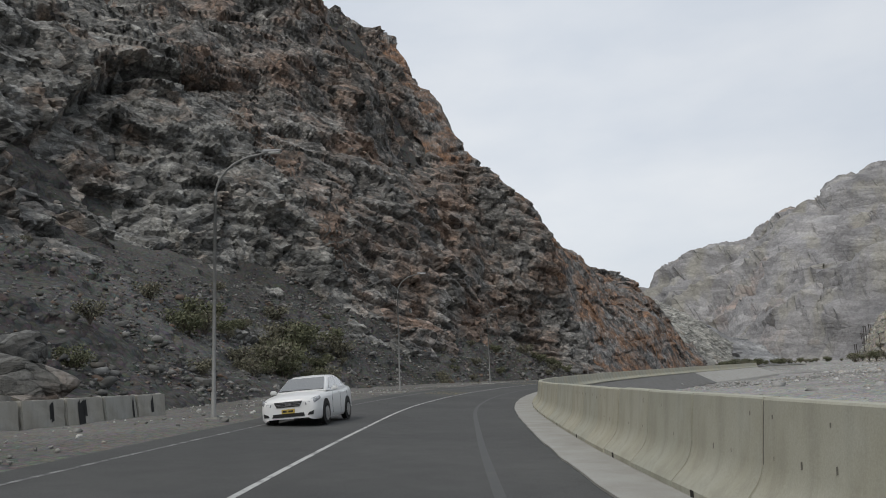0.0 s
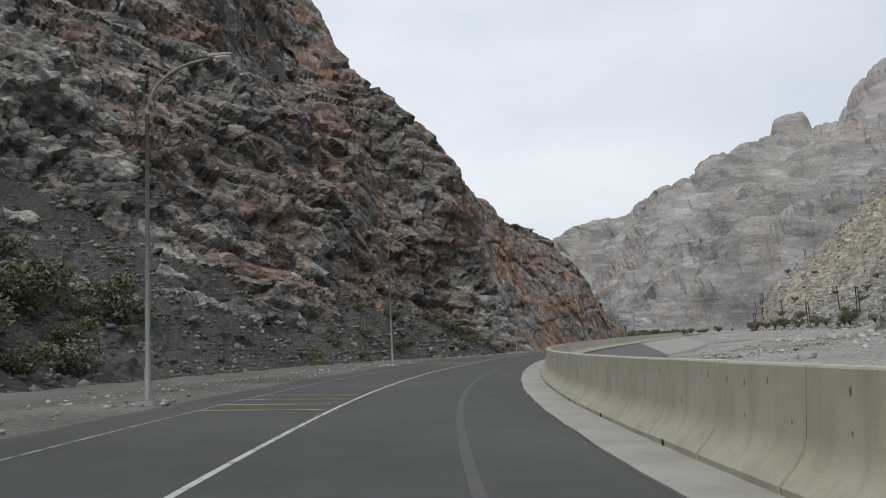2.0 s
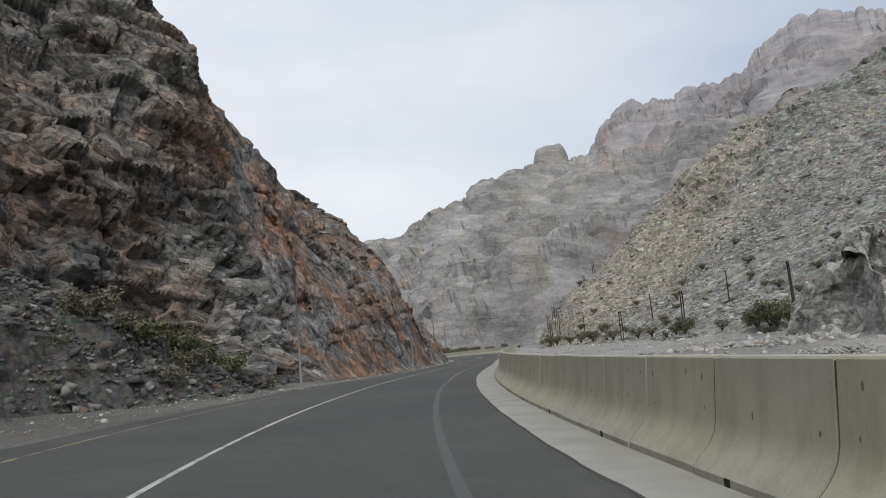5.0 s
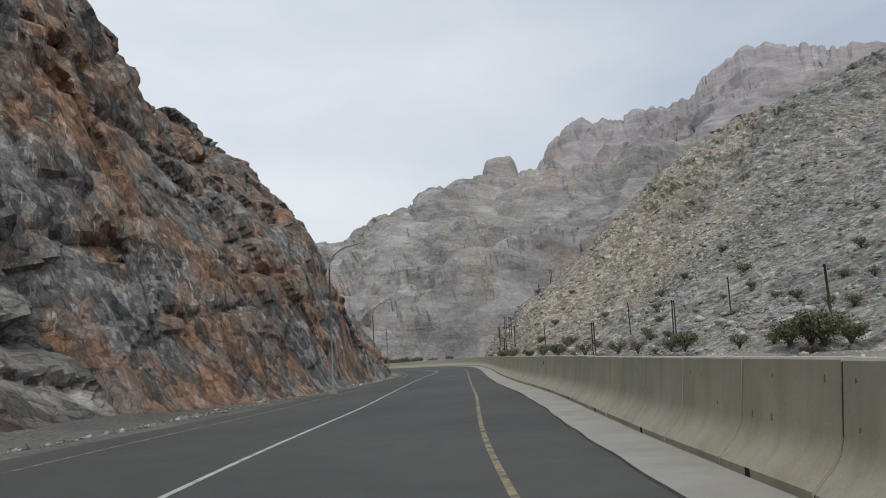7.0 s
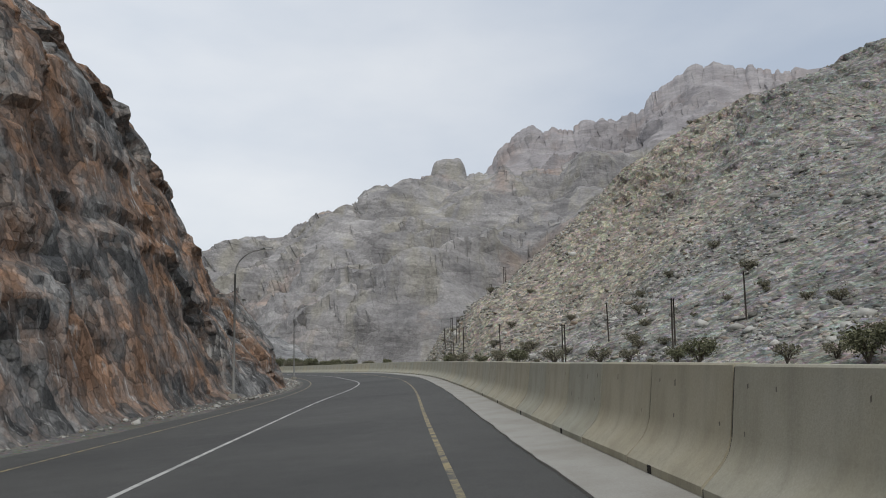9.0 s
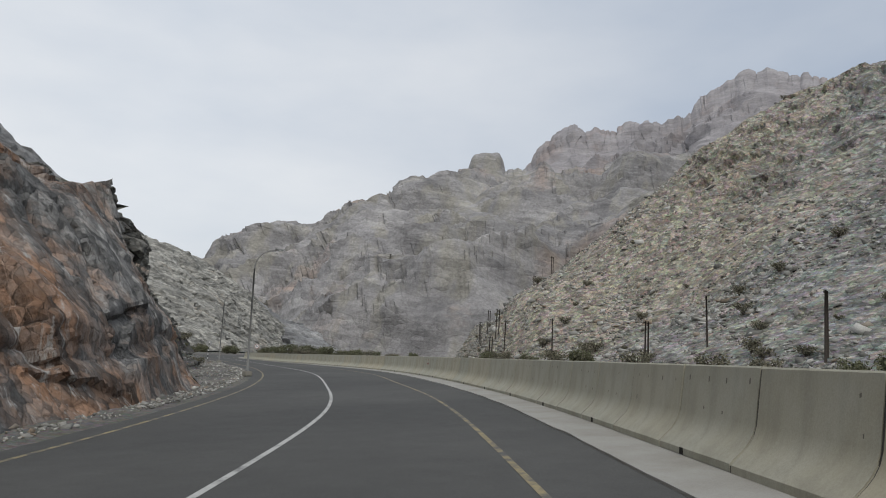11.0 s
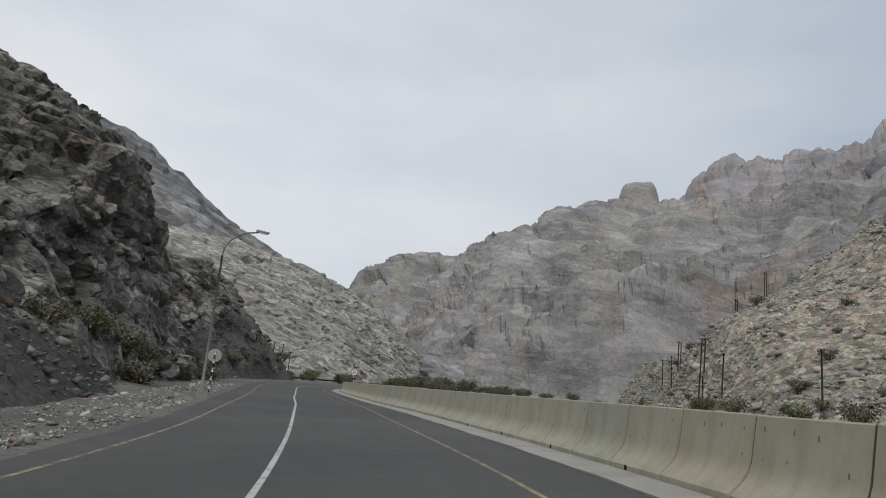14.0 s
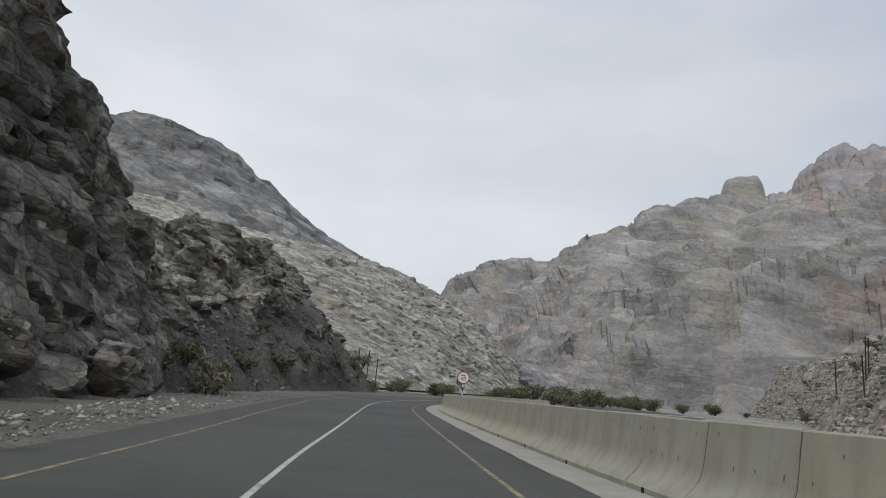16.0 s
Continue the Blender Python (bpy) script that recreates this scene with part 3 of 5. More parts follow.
line("centre_line", centre_at, 0.1, -58, 400, M_WHITE_LINE, "worn white continuous centre line on asphalt")
line("right_edge_line", lambda s: yellow_at(s) + 0.07, 0.095, 128, 420, M_YELLOW_LINE, "worn yellow edge line on asphalt")
line("old_edge_line", yellow_at, 0.15, -58, 127, M_FADED_LINE, "faded scraped edge line on asphalt")
line("left_edge_line", left_at, 0.1, -58, 84, M_OLD_WHITE, "worn white edge line on asphalt")
line("left_edge_line", left_at, 0.11, 84.5, 420, M_YELLOW_LINE, "worn yellow edge line on asphalt")


def across(name, points, width, mat, label, dz=0.005):
    """A painted or rubbed band along a way given by s and the distance to the right."""
    k = np.arange(len(points), dtype=float)
    q = hermite(k, np.array(points, float), np.linspace(0, len(points) - 1, 12 * len(points)))
    c = place(q[:, 0], q[:, 1], dz)
    d = np.gradient(c, axis=0)
    side = np.stack([d[:, 1], -d[:, 0], 0 * d[:, 0]], -1)
    side /= np.linalg.norm(side, axis=1)[:, None]
    taper = np.clip(np.minimum(np.linspace(0, 1, len(q)), np.linspace(1, 0, len(q))) * 20, 0.3, 1)[:, None]
    ob = sheet(name, np.stack([c - side * width / 2 * taper, c + side * width / 2 * taper], 1), mat, True)
    return tagged(ob, label, "road marking", kind="structure")


for s0, l0, l1 in ((54.35, -5.6, -2.55), (56.0, -5.6, -2.55), (57.75, -5.6, -2.55), (59.45, -5.6, -2.55), (89.85, -6.05, -2.88), (91.6, -6.05, -2.88), (93.3, -6.05, -2.88), (95.05, -6.05, -2.88)):
    across("rumble_line", [(s0, l0), (s0, (l0 + l1) / 2), (s0, l1)], 0.17, M_RUMBLE, "raised yellow rumble line across one lane", 0.009)
SKIDS = [((95.5, -6.2), (95.7, -4.9), (94.6, -2.8), (93.4, -1.5), (92, -.65), (90.2, -.1), (87, .4)), ((95.8, -6.3), (96, -4.9), (94.95, -2.7), (93.75, -1.4), (92.3, -.5), (90.5, .1)),
         ((97.3, -5.4), (96.7, -3.95), (96.2, -2.65), (95.4, -1.4), (93.9, -.1), (92, .6)), ((100.1, -6.3), (99.1, -4), (98.2, -1.8), (97, -.2))]
for way in SKIDS:
    across("skid_mark", way, 0.13, M_SKID, "dark curved tyre skid mark on asphalt", 0.006)


def slab_strip(name, s, near, far, top, bottom, mat, bevel=0.0):
    """A long strip with a top and two upright sides."""
    rows = [place(s, near(s), bottom), place(s, near(s), top), place(s, far(s), top), place(s, far(s), bottom)]
    return sheet(name, np.stack(rows, 1), mat)


apron = slab_strip("apron", fs, lambda s: apron_at(s) + 0.02 * layered(np.stack([s, s * 0, s * 0], -1) * 1.3, 3, 3), lambda s: barrier_at(s) + 0.75, 0.035, -0.2, M_APRON)
tagged(apron, "pale concrete apron strip along the barrier foot", "pavement", kind="structure")

# left gravel shoulder between the asphalt and the rock
foot_lat = table([(-60, -17), (0, -16.5), (30, -15.8), (60, -15.5), (85, -14), (110, -15.5), (128, -14.5), (140, -9.5), (165, -10.5), (182, -11.5), (200, -12.5), (225, -9.5), (245, -9), (260, -9.5), (280, -9), (300, -9), (320, -9.5), (345, -12), (372, -14), (430, -14)])
sh = [lambda s, k=k: pave_at(s) + 0.25 * (1 - k) + (foot_lat(s) - 3.0 - pave_at(s)) * k for k in np.linspace(0, 1, 14)]
g = np.stack([place(fs, f(fs), 0.012) for f in sh], 1)
k = np.linspace(0, 1, 14)[None, :]
bumps = layered(g.reshape(-1, 3) * np.array((0.9, 0.9, 0)), 4, 21).reshape(g.shape[:2])
g[:, :, 2] += (0.05 * bumps + 0.03) * np.clip(k * 6, 0, 1) + 0.25 * np.clip((k - 0.75) * 4, 0, 1) - 0.03 * (k == 0)
shoulder = sheet("shoulder", g, M_SHOULDER, True)
tagged(shoulder, "dusty gravel shoulder between road and rock", "shoulder", kind="structure")

# sloped concrete lining outside the barrier, darker grey before 160.5 than beyond
for lo, hi, mat, label in ((40, 160.5, M_DARK_LINING, "sloped dark grey lining of the road embankment"), (160.5, 235, M_EMBANK, "sloped pale concrete lining of the road embankment")):
    es = fs[(fs >= lo) & (fs <= hi)]
    lean = np.clip((es - 160.5) / 18.0, 0, 1) if lo > 100 else 0 * es
    rows = [place(es, barrier_at(es) + 0.6, -0.02), place(es, barrier_at(es) + 1.0, -0.05), place(es, barrier_at(es) + 5.0 + 1.5 * lean, -2.15), place(es, barrier_at(es) + 5.6 + 1.5 * lean, -3.4)]
    lining = sheet("embankment_lining", np.stack(rows, 1), mat)
    tagged(lining, label, "embankment", kind="structure")


# ---- rock ----
GRIDS = {}
STEPS = np.array((0, 4, 10, 20, 34, 55, 90, 140), float)


def loft(key, name, stations, steps, du, dv, grow, block, mat, label, category, amp=None, dip=(25, 60, 1.8), seed=0, fine=1.0, carve=None):
    """A hillside: each station is the foot's x, y, the bearing of its fall line in degrees, and heights at the steps behind the foot."""
    st = np.array(stations, float)
    k = np.concatenate([[0], np.cumsum(np.linalg.norm(np.diff(st[:, :2], axis=0), axis=1))])
    u = np.linspace(0, k[-1], max(3, int(k[-1] / du)))
    s = hermite(k, st, u)
    # rows at even lengths up the slope
    way = np.linspace(-1.2, steps[-1], 4000)
    mean = np.interp(way, np.concatenate([[-3], steps]), np.concatenate([[st[:, 3].mean() - 3.0], st[:, 3:].mean(0)]))
    arc = np.concatenate([[0], np.cumsum(np.hypot(np.diff(way), np.diff(mean)))])
    k2, h = [0.0], dv
    while k2[-1] < arc[-1]:
        k2.append(k2[-1] + h)
        h *= grow
    v = np.interp(k2, arc, way)
    z = np.stack([np.interp(v, np.concatenate([[-3], steps]), np.concatenate([[row[0] - 3.0], row])) for row in s[:, 3:]], 0)
    # round the profile's corners
    for _ in range(2):
        z[:, 1:-1] = 0.25 * z[:, :-2] + 0.5 * z[:, 1:-1] + 0.25 * z[:, 2:]
    a = np.radians(s[:, 2])
    x = s[:, 0, None] + np.cos(a)[:, None] * v[None]
    y = s[:, 1, None] + np.sin(a)[:, None] * v[None]
    g = np.stack([x, y, z], -1)
    n = grid_normals(g)
    n *= np.sign(n[:, :, 2:3].mean())
    p = g.reshape(-1, 3)
    d, saw = rocky(p, block, dip[0], dip[1], dip[2], seed, fine)
    d += 0.9 * block * layered(p / (block * 5), 3, seed + 80) * np.clip(np.repeat(v[None], len(u), 0).ravel() / (block * 3), 0, 1)
    f = np.clip((np.repeat(v[None], len(u), 0).ravel() + 0.5) / 2.0, 0, 1)
    if amp is not None:
        f = f * amp(p, np.repeat(u, len(v)), np.tile(v, len(u)))
    d = d * f
    if carve is not None:
        d = d + carve(p, np.repeat(u, len(v)))
    n = n.reshape(-1, 3)
    flat = np.hypot(n[:, 0], n[:, 1])
    out = n * np.array((1, 1, 0.0)) / np.maximum(flat, 0.05)[:, None]
    saw = saw * f * np.clip(n[:, 2] / np.maximum(flat, 0.05), 0.25, 1.3)
    lean = n * np.array((1, 1, 0.35))
    lean /= np.linalg.norm(lean, axis=1)[:, None]
    g = (p + lean * d[:, None] + out * saw[:, None]).reshape(g.shape)
    GRIDS[key] = g
    ob = sheet(name, g, mat, True, 22)
    return tagged(ob, label, category, kind="structure")


CLIFF_A = [
    (-24, -40, 178, 0.2, 1.6, 4.6, 10.5, 19.6, 33.4, 54.3, 79.3),
    (-17, 0, 173, 0.2, 2.1, 5.5, 12.4, 23.3, 39.3, 61.4, 89.3),
    (-15.5, 30, 168, 0.3, 2.3, 6.2, 13.3, 24.1, 41.3, 69.3, 104),
    (-14.5, 60, 163, 0.3, 2.4, 6.8, 13.8, 25.9, 46.9, 79.1, 113.8),
    (-11.5, 85, 158, 0.3, 2.8, 7, 15.1, 27, 52.4, 98.7, 138.5),
    (-1.5, 105, 155, 0.3, 3.9, 10, 20.8, 38.3, 63.5, 112.1, 142.5),
]
CLIFF_B = [
    (-1.5, 105, 155, 0.3, 3.9, 10, 20.8, 38.3, 63.5, 112.1, 142.5),
    (12.5, 130, 148, 0.3, 5.9, 15.6, 31.5, 52.6, 88.3, 121.9, 138.7),
    (25, 140, 142, 0.3, 1.9, 5.1, 20.5, 50.2, 92.8, 119.1, 135.8),
    (36, 158, 147, 0.2, 7.6, 21.5, 44.6, 56.4, 91.4, 103.4, 114.3),
    (47, 170, 150, 0.2, 9.4, 16.8, 31.7, 39.8, 56.3, 62.6, 64.4),
    (62, 194, 152, 0.2, 13.4, 23.1, 31.8, 36, 43, 44.9, 43.1),
    (71, 206, 153, 0.2, 4.6, 21.3, 30.1, 30.8, 34.3, 35.5, 34),
    (80, 224, 158, 0.2, 9.2, 7.7, 16.7, 20.8, 24.4, 25.9, 24.1),
]
CLIFF_C = [
    (80, 224, 158, 0.2, 9.2, 7.7, 16.7, 20.8, 24.4, 25.9, 24.1),
    (85, 246, 162, 0.1, 4.3, 6.2, 10.2, 14.1, 18, 20.3, 20.6),
    (89.6, 265, 165, 0.1, 4.1, 6.5, 11.5, 17.7, 23.5, 27.9, 30),
    (92.6, 283, 165, 0.1, 9.2, 11.5, 15.4, 22.2, 28.1, 37.6, 43.8),
    (96.5, 303, 166, 0.1, 18.1, 21, 27.4, 30.9, 36.2, 45.4, 51.5),
    (99.5, 316, 167, 0.1, 13.1, 16.6, 18.8, 22.6, 26.1, 29.5, 31.5),
    (103, 331, 165, 0.1, 8, 8.8, 13.9, 21.6, 24.3, 25.4, 25.3),
    (111, 356, 160, 0.1, 10.6, 15.1, 15.7, 25, 26.4, 25.6, 23.6),
    (122, 380, 150, 0, 5.8, 14, 21.7, 17.7, 15.9, 11.8, 7.6),
]
ARCH = np.array([(-30.7, 50.3, 11.8), (-40.4, 69.2, 21.2), (-53, 96.3, 38.1), (-55.5, 108.1, 47.4), (-54.6, 116.8, 54.1), (-50.5, 124.1, 57.8), (-39.7, 130.8, 57.5)])
DEEP = np.array((0.5, 1.2, 1.6, 2.4, 3.6, 4.2, 1.2))


def arch(p, u):
    """A long arched overhang: the beds above it stand out, a slot runs under them."""
    best, up, deep = np.full(len(p), 99.0), np.zeros(len(p)), np.zeros(len(p))
    for a, b, d0, d1 in zip(ARCH, ARCH[1:], DEEP, DEEP[1:]):
        t = np.clip(((p - a) @ (b - a)) / ((b - a) @ (b - a)), 0, 1)
        c = a + t[:, None] * (b - a)
        d = np.linalg.norm(p - c, axis=1)
        near = d < best
        side = (b - a)[None] * np.array((0.5, 0.8, 0))
        best, up, deep = np.where(near, d, best), np.where(near, p[:, 2] - c[:, 2] - 0.25 * (p[:, 1] - c[:, 1]), up), np.where(near, d0 + t * (d1 - d0), deep)
    return deep * (0.9 * np.exp(-(best / 7.0) ** 2) * np.clip(up / 0.7 + 0.3, 0, 1) - 1.3 * np.exp(-(best / 3.2) ** 2) * np.clip(0.7 - up / 0.8, 0, 1))


CUT = [(30.5, 149, 144.5, 0.25, 5.9, 17.2, 35.6, 57.3, 95, 115, 127.2)] + CLIFF_B[3:]
full = lambda p, u, v: np.clip(0.45 + p[:, 2] / 14.0, 0, 1)
loft("A", "cliff", CLIFF_A + CLIFF_B[1:2], STEPS, 0.32, 0.26, 1.006, 6.0, M_CLIFF, "dark grey and rust-brown fractured limestone cliff above scree", "cliff", full, (14, 20, 2.5), seed=1, carve=lambda p, u: arch(p, u) - 4.0 * np.clip((u - 157.0) / 14.0, 0, 1))
loft("B", "cliff", CLIFF_B[:5], STEPS, 0.22, 0.2, 1.007, 6.0, M_BROWN, "steep bedded grey and brown roadside rock cliff", "cliff", full, (14, 20, 2.5), seed=1, carve=lambda p, u: arch(p, u) - 6.0 * np.clip((u - 62) / 10.0, 0, 1))
cut_amp = lambda p, u, v: 0.34 + 0.2 * np.clip((p[:, 2] - 9) / 10, 0, 1)
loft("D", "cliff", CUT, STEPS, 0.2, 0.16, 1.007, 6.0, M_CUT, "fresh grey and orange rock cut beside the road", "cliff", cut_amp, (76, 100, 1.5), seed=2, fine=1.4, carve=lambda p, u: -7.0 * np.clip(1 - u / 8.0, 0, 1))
loft("C", "cliff", CLIFF_C, STEPS, 0.27, 0.22, 1.008, 4.4, M_OVERHANG, "overhanging dark grey rock cliff with scree at its foot", "cliff", lambda p, u, v: 0.95 * full(p, u, v), (16, 10, 2.6), seed=1, carve=lambda p, u: -0.9 * np.clip(p[:, 2] / 6.0, 0, 1))


def scree_cover(key, stations, line_z, u_max):
    """Loose scree that lies on the foot of a cliff up to a wavering line."""
    def lay(p, u):
        edge = line_z(u) + 3.5 * smooth_noise(p / 14.0, 61) + 1.5 * smooth_noise(p / 4.0, 62)
        return np.clip((edge - p[:, 2]) * 0.35, -3.5, 1.1) - 3.0 * np.clip((u - u_max) / 6.0, 0, 1)
    loft(key, "scree_slope", [row[:9] for row in stations], STEPS[:6], 0.55, 0.45, 1.006, 2.2, M_SCREE, "dark grey scree slope with small stones below the cliff", "scree slope", lambda p, u, v: 0.42 + 0 * v, (30, 60, 1.2), seed=21, carve=lay)


scree_cover("SA", CLIFF_A, lambda u: np.interp(u, [0, 70, 110, 135, 160], [8, 9, 13, 15, 13]), 999)
scree_cover("SB", CLIFF_B[:4], lambda u: np.interp(u, [0, 25, 40, 55], [13, 9, 4, -3]), 45)
scree_cover("SC", CLIFF_C, lambda u: np.interp(u, [0, 20, 30, 45, 60, 90, 110, 140], [-6, -3, 3, 6, 1, -3, 3, 7]), 999)

RIGHT = [
    (92, 60, -20, -1.2, 5, 13.7, 28.2, 49.6, 77.2, 112, 141.5),
    (118, 150, -20, -1.2, 5, 13.7, 28.9, 49.1, 74.7, 108.9, 136.5),
    (142, 215, -18, -1.2, 5.2, 13.7, 30.5, 50, 79.4, 118.2, 146.2),
    (163, 270, -18, -1.2, 6.7, 17.7, 36.9, 63.1, 86.4, 117.9, 136.2),
    (180, 318, -20, -1.2, 7.1, 15.8, 47.7, 86.9, 115.2, 149.3, 156.8),
    (205, 370, -25, -1.2, 21.7, 34.6, 65.4, 94.3, 104.8, 111.6, 101.2),
    (250, 440, -32, -1.2, 18.8, 29.7, 45.4, 55.4, 58.4, 56.1, 45.6),
    (320, 550, -40, -1.2, 23.1, 21.4, 27.1, 29.1, 27.3, 22.4, 15.9),
]
slope_amp = lambda p, u, v: 0.15 + 0.5 * np.clip(0.9 * layered(p / 45.0, 3, 77) + 1.4 * np.clip((u - 215) / 50, 0, 1) * np.clip((v - 26) / 22, 0, 1) + (v - 120) / 90.0, 0, 1) * np.clip((300 - v) / 60, 0.1, 1)
loft("R", "hillside", RIGHT, np.array((0, 14, 34, 66, 106, 160, 240, 350), float), 1.2, 0.8, 1.005, 7.0, M_SLOPE, "pale grey scree hillside with tilted rock beds", "hillside", slope_amp, (42, 75, 2.2), 3)
KNOLL = [
    (92, 139, 60, -.8, 4, 8, 9, 5),
    (95, 143, 30, -.8, 7, 11, 12, 7),
    (97, 148, 0, -.8, 7.5, 11.5, 12, 7),
    (98, 154, -25, -.8, 6, 9, 9, 6),
    (101, 160, -55, -.8, 3, 5, 5, 3),
]
loft("K", "rock_outcrop", KNOLL, np.array((0, 1.5, 4, 9, 16), float), 0.25, 0.2, 1.01, 4.5, M_OUTCROP, "blocky pale grey rock outcrop in the wadi", "rock outcrop", lambda p, u, v: 0.36 + 0 * v, (70, 40, 1.6), 5)

PALE = [
    (-40, 480, 95, 2, 22, 47.7, 78.8, 111.5, 114.3),
    (60, 480, 95, 2, 20.4, 45, 74.7, 105.8, 105.2),
    (130, 480, 94, 2, 19.2, 42.5, 68, 89, 94.1),
    (165, 515, 93, 2, 21, 46.1, 70.3, 90.1, 90.9),
    (205, 570, 90, 2, 20.8, 47.6, 68.2, 70.2, 57.5),
    (245, 640, 85, 2, 23.3, 42.9, 58.4, 48, 30),
    (290, 720, 80, 2, 20.8, 21.4, 22.6, 14.5, 5.1),
]
loft("P", "hill", PALE, np.array((0, 40, 90, 160, 260, 380), float), 2.0, 1.2, 1.006, 9.0, M_PALE, "pale bedded limestone hill beyond the bend", "hill", lambda p, u, v: 0.55 + 0 * v, (16, 30, 3.0), 7)
GREY = [
    (-260, 640, 92, 0, 49.8, 119.2, 188.4, 178.7),
    (-60, 640, 92, 0, 59.8, 139.6, 210.7, 201.2),
    (40, 640, 92, 0, 60.3, 145.2, 226.8, 207.2),
    (100, 640, 91, 0, 54.2, 127.9, 195.9, 179.4),
    (160, 640, 90, 0, 45.2, 99.9, 144, 137.3),
    (230, 660, 88, 0, 36.1, 73.7, 99.6, 90),
    (320, 700, 84, 0, 20.9, 34, 41, 30.2),
]
loft("G", "mountain", GREY, np.array((0, 80, 180, 300, 420), float), 4, 3, 1.005, 22.0, M_SHADOWED, "grey bedded mountain shoulder behind the pale hill", "mountain", lambda p, u, v: 0.5 + 0 * v, (20, 50, 3.2), 9)

# far ranges: bearing, distance of the foot, distance and height angle of the skyline
FAR = [
    (-12, 1300, 2200, 4.0), (4, 1150, 2000, 5.0), (13, 1000, 1800, 5.2), (16.2, 950, 1750, 5.7), (18, 930, 1720, 7.3), (20, 910, 1700, 8.8), (24, 860, 1680, 10.6),
    (26, 840, 1660, 12.1), (28.4, 830, 1650, 12.4), (29.4, 820, 1640, 11.5), (31.5, 800, 1620, 12.5), (34, 790, 1600, 14.2), (35.5, 790, 1600, 14.7),
    (38.6, 780, 1600, 15.0), (40.4, 770, 1620, 15.1), (45, 760, 1600, 15.2), (50, 750, 1560, 16.0), (56, 750, 1520, 16.2), (64, 760, 1500, 14), (85, 800, 1600, 10), (110, 900, 1800, 8),
]
BACK = [
    (34, 1500, 2500, 8), (38, 1500, 2450, 12.5), (40.4, 1500, 2430, 15.3), (41.6, 1500, 2430, 16.8), (43.6, 1500, 2420, 18.3), (46.5, 1480, 2400, 18.0), (49, 1480, 2400, 18.2),
    (52.4, 1480, 2400, 18.7), (54, 1480, 2400, 20.3), (58, 1480, 2400, 21.5), (62, 1500, 2400, 20.5), (70, 1500, 2450, 19.0), (85, 1500, 2500, 17), (110, 1600, 2600, 13),
]
CENTRE = (72.0, 190.0)


def far_range(rows, columns, seed, teeth, mat, label, knob_at=None):
    fr = np.array(rows, float)
    az = np.concatenate([np.linspace(fr[0, 0], 64, columns), np.linspace(64, fr[-1, 0], 60)[1:]])
    prof = hermite(fr[:, 0], fr, az)
    prof[:, 3] = np.interp(az, fr[:, 0], fr[:, 3]) * 0.6 + prof[:, 3] * 0.4
    w = np.concatenate([np.linspace(0, 1, 120), np.linspace(1, 1.25, 10)[1:]])
    zf = np.interp(w, [0, .08, .26, .5, .75, 0.93, 1, 1.25], [0, .1, .33, .54, .76, .92, 1, .7])
    dist = prof[:, 1, None] + (prof[:, 2] - prof[:, 1])[:, None] * w[None]
    top = prof[:, 2] * np.tan(np.radians(prof[:, 3]))
    # blocky teeth along the crest
    q = np.stack([az, az * 0, az * 0], -1)
    v, d1, d2, _ = cells(q * 0.9 + 0.3, seed + 70)
    v2, e1, e2, _ = cells(q * 2.6 + 0.3, seed + 71)
    crest = teeth * ((v - 0.5) * 1.1 + 0.4 * (v2 - 0.5) - 0.4 * np.clip(1 - (d2 - d1) / 0.3, 0, 1) + 0.3 * layered(q * 2.0, 3, seed + 72))
    if knob_at:
        crest = crest * np.clip((abs(az - knob_at) - 1.2) / 1.0, 0, 1)
    z = top[:, None] * zf[None] + crest[:, None] * np.clip((w - 0.86) / 0.12, 0, 1)[None]
    if knob_at:
        shape = np.clip(1.15 * (1 - (abs(az - knob_at) / 1.5) ** 4) + 0.12 * smooth_noise(q * 3.0, 7), 0, 1.1)
        z += shape[:, None] * 36 * np.clip((w - 0.94) / 0.04, 0, 1)[None] * np.clip((1.06 - w) / 0.04, 0, 1)[None]
    a = np.radians(az)[:, None]
    g = np.stack([CENTRE[0] + np.sin(a) * dist, CENTRE[1] + np.cos(a) * dist, z], -1)
    p = g.reshape(-1, 3)
    ws = np.tile(w, len(az))
    keep = np.clip(ws / 0.1, 0, 1) * np.clip(1 - (ws - 0.8) / 0.2 * 0.8, 0.2, 1)
    gully = np.abs(layered(p * np.array((1, 1, 0.3)) / 300.0, 4, seed + 30, 0.45)) + 0.5 * (0.6 - np.abs(layered((p + 0.8 * p[:, [2, 2, 2]]) * np.array((1, 1, 0.2)) / 150.0, 2, seed + 40, 0.4)))
    n = grid_normals(g)
    n *= np.sign(n[:, :, 2:3].mean())
    cliffs = np.clip(0.35 + 1.1 * layered(p / 260.0, 2, seed + 33) + (ws - 0.5) * 0.5, 0.12, 1)
    rough, saw = rocky(p + 40 * np.stack([layered(p / 300.0, 2, seed + i) for i in (35, 36, 37)], -1), 48.0, 11, 75, 3.2, seed, gaps=0.1)
    d = (gully - 0.4) * 105 * keep + (rough + saw) * 0.85 * np.clip(keep + 0.1, 0, 1) * cliffs * (1 - np.clip((ws - 0.9) / 0.08, 0, 1) * (0.8 if knob_at is None else 0.5))
    g = (p + n.reshape(-1, 3) * d[:, None]).reshape(g.shape)
    GRIDS["far%d" % seed] = g
    ob = sheet("far_mountain", g, mat, True, 30)
    tagged(ob, label, "mountain", kind="structure")


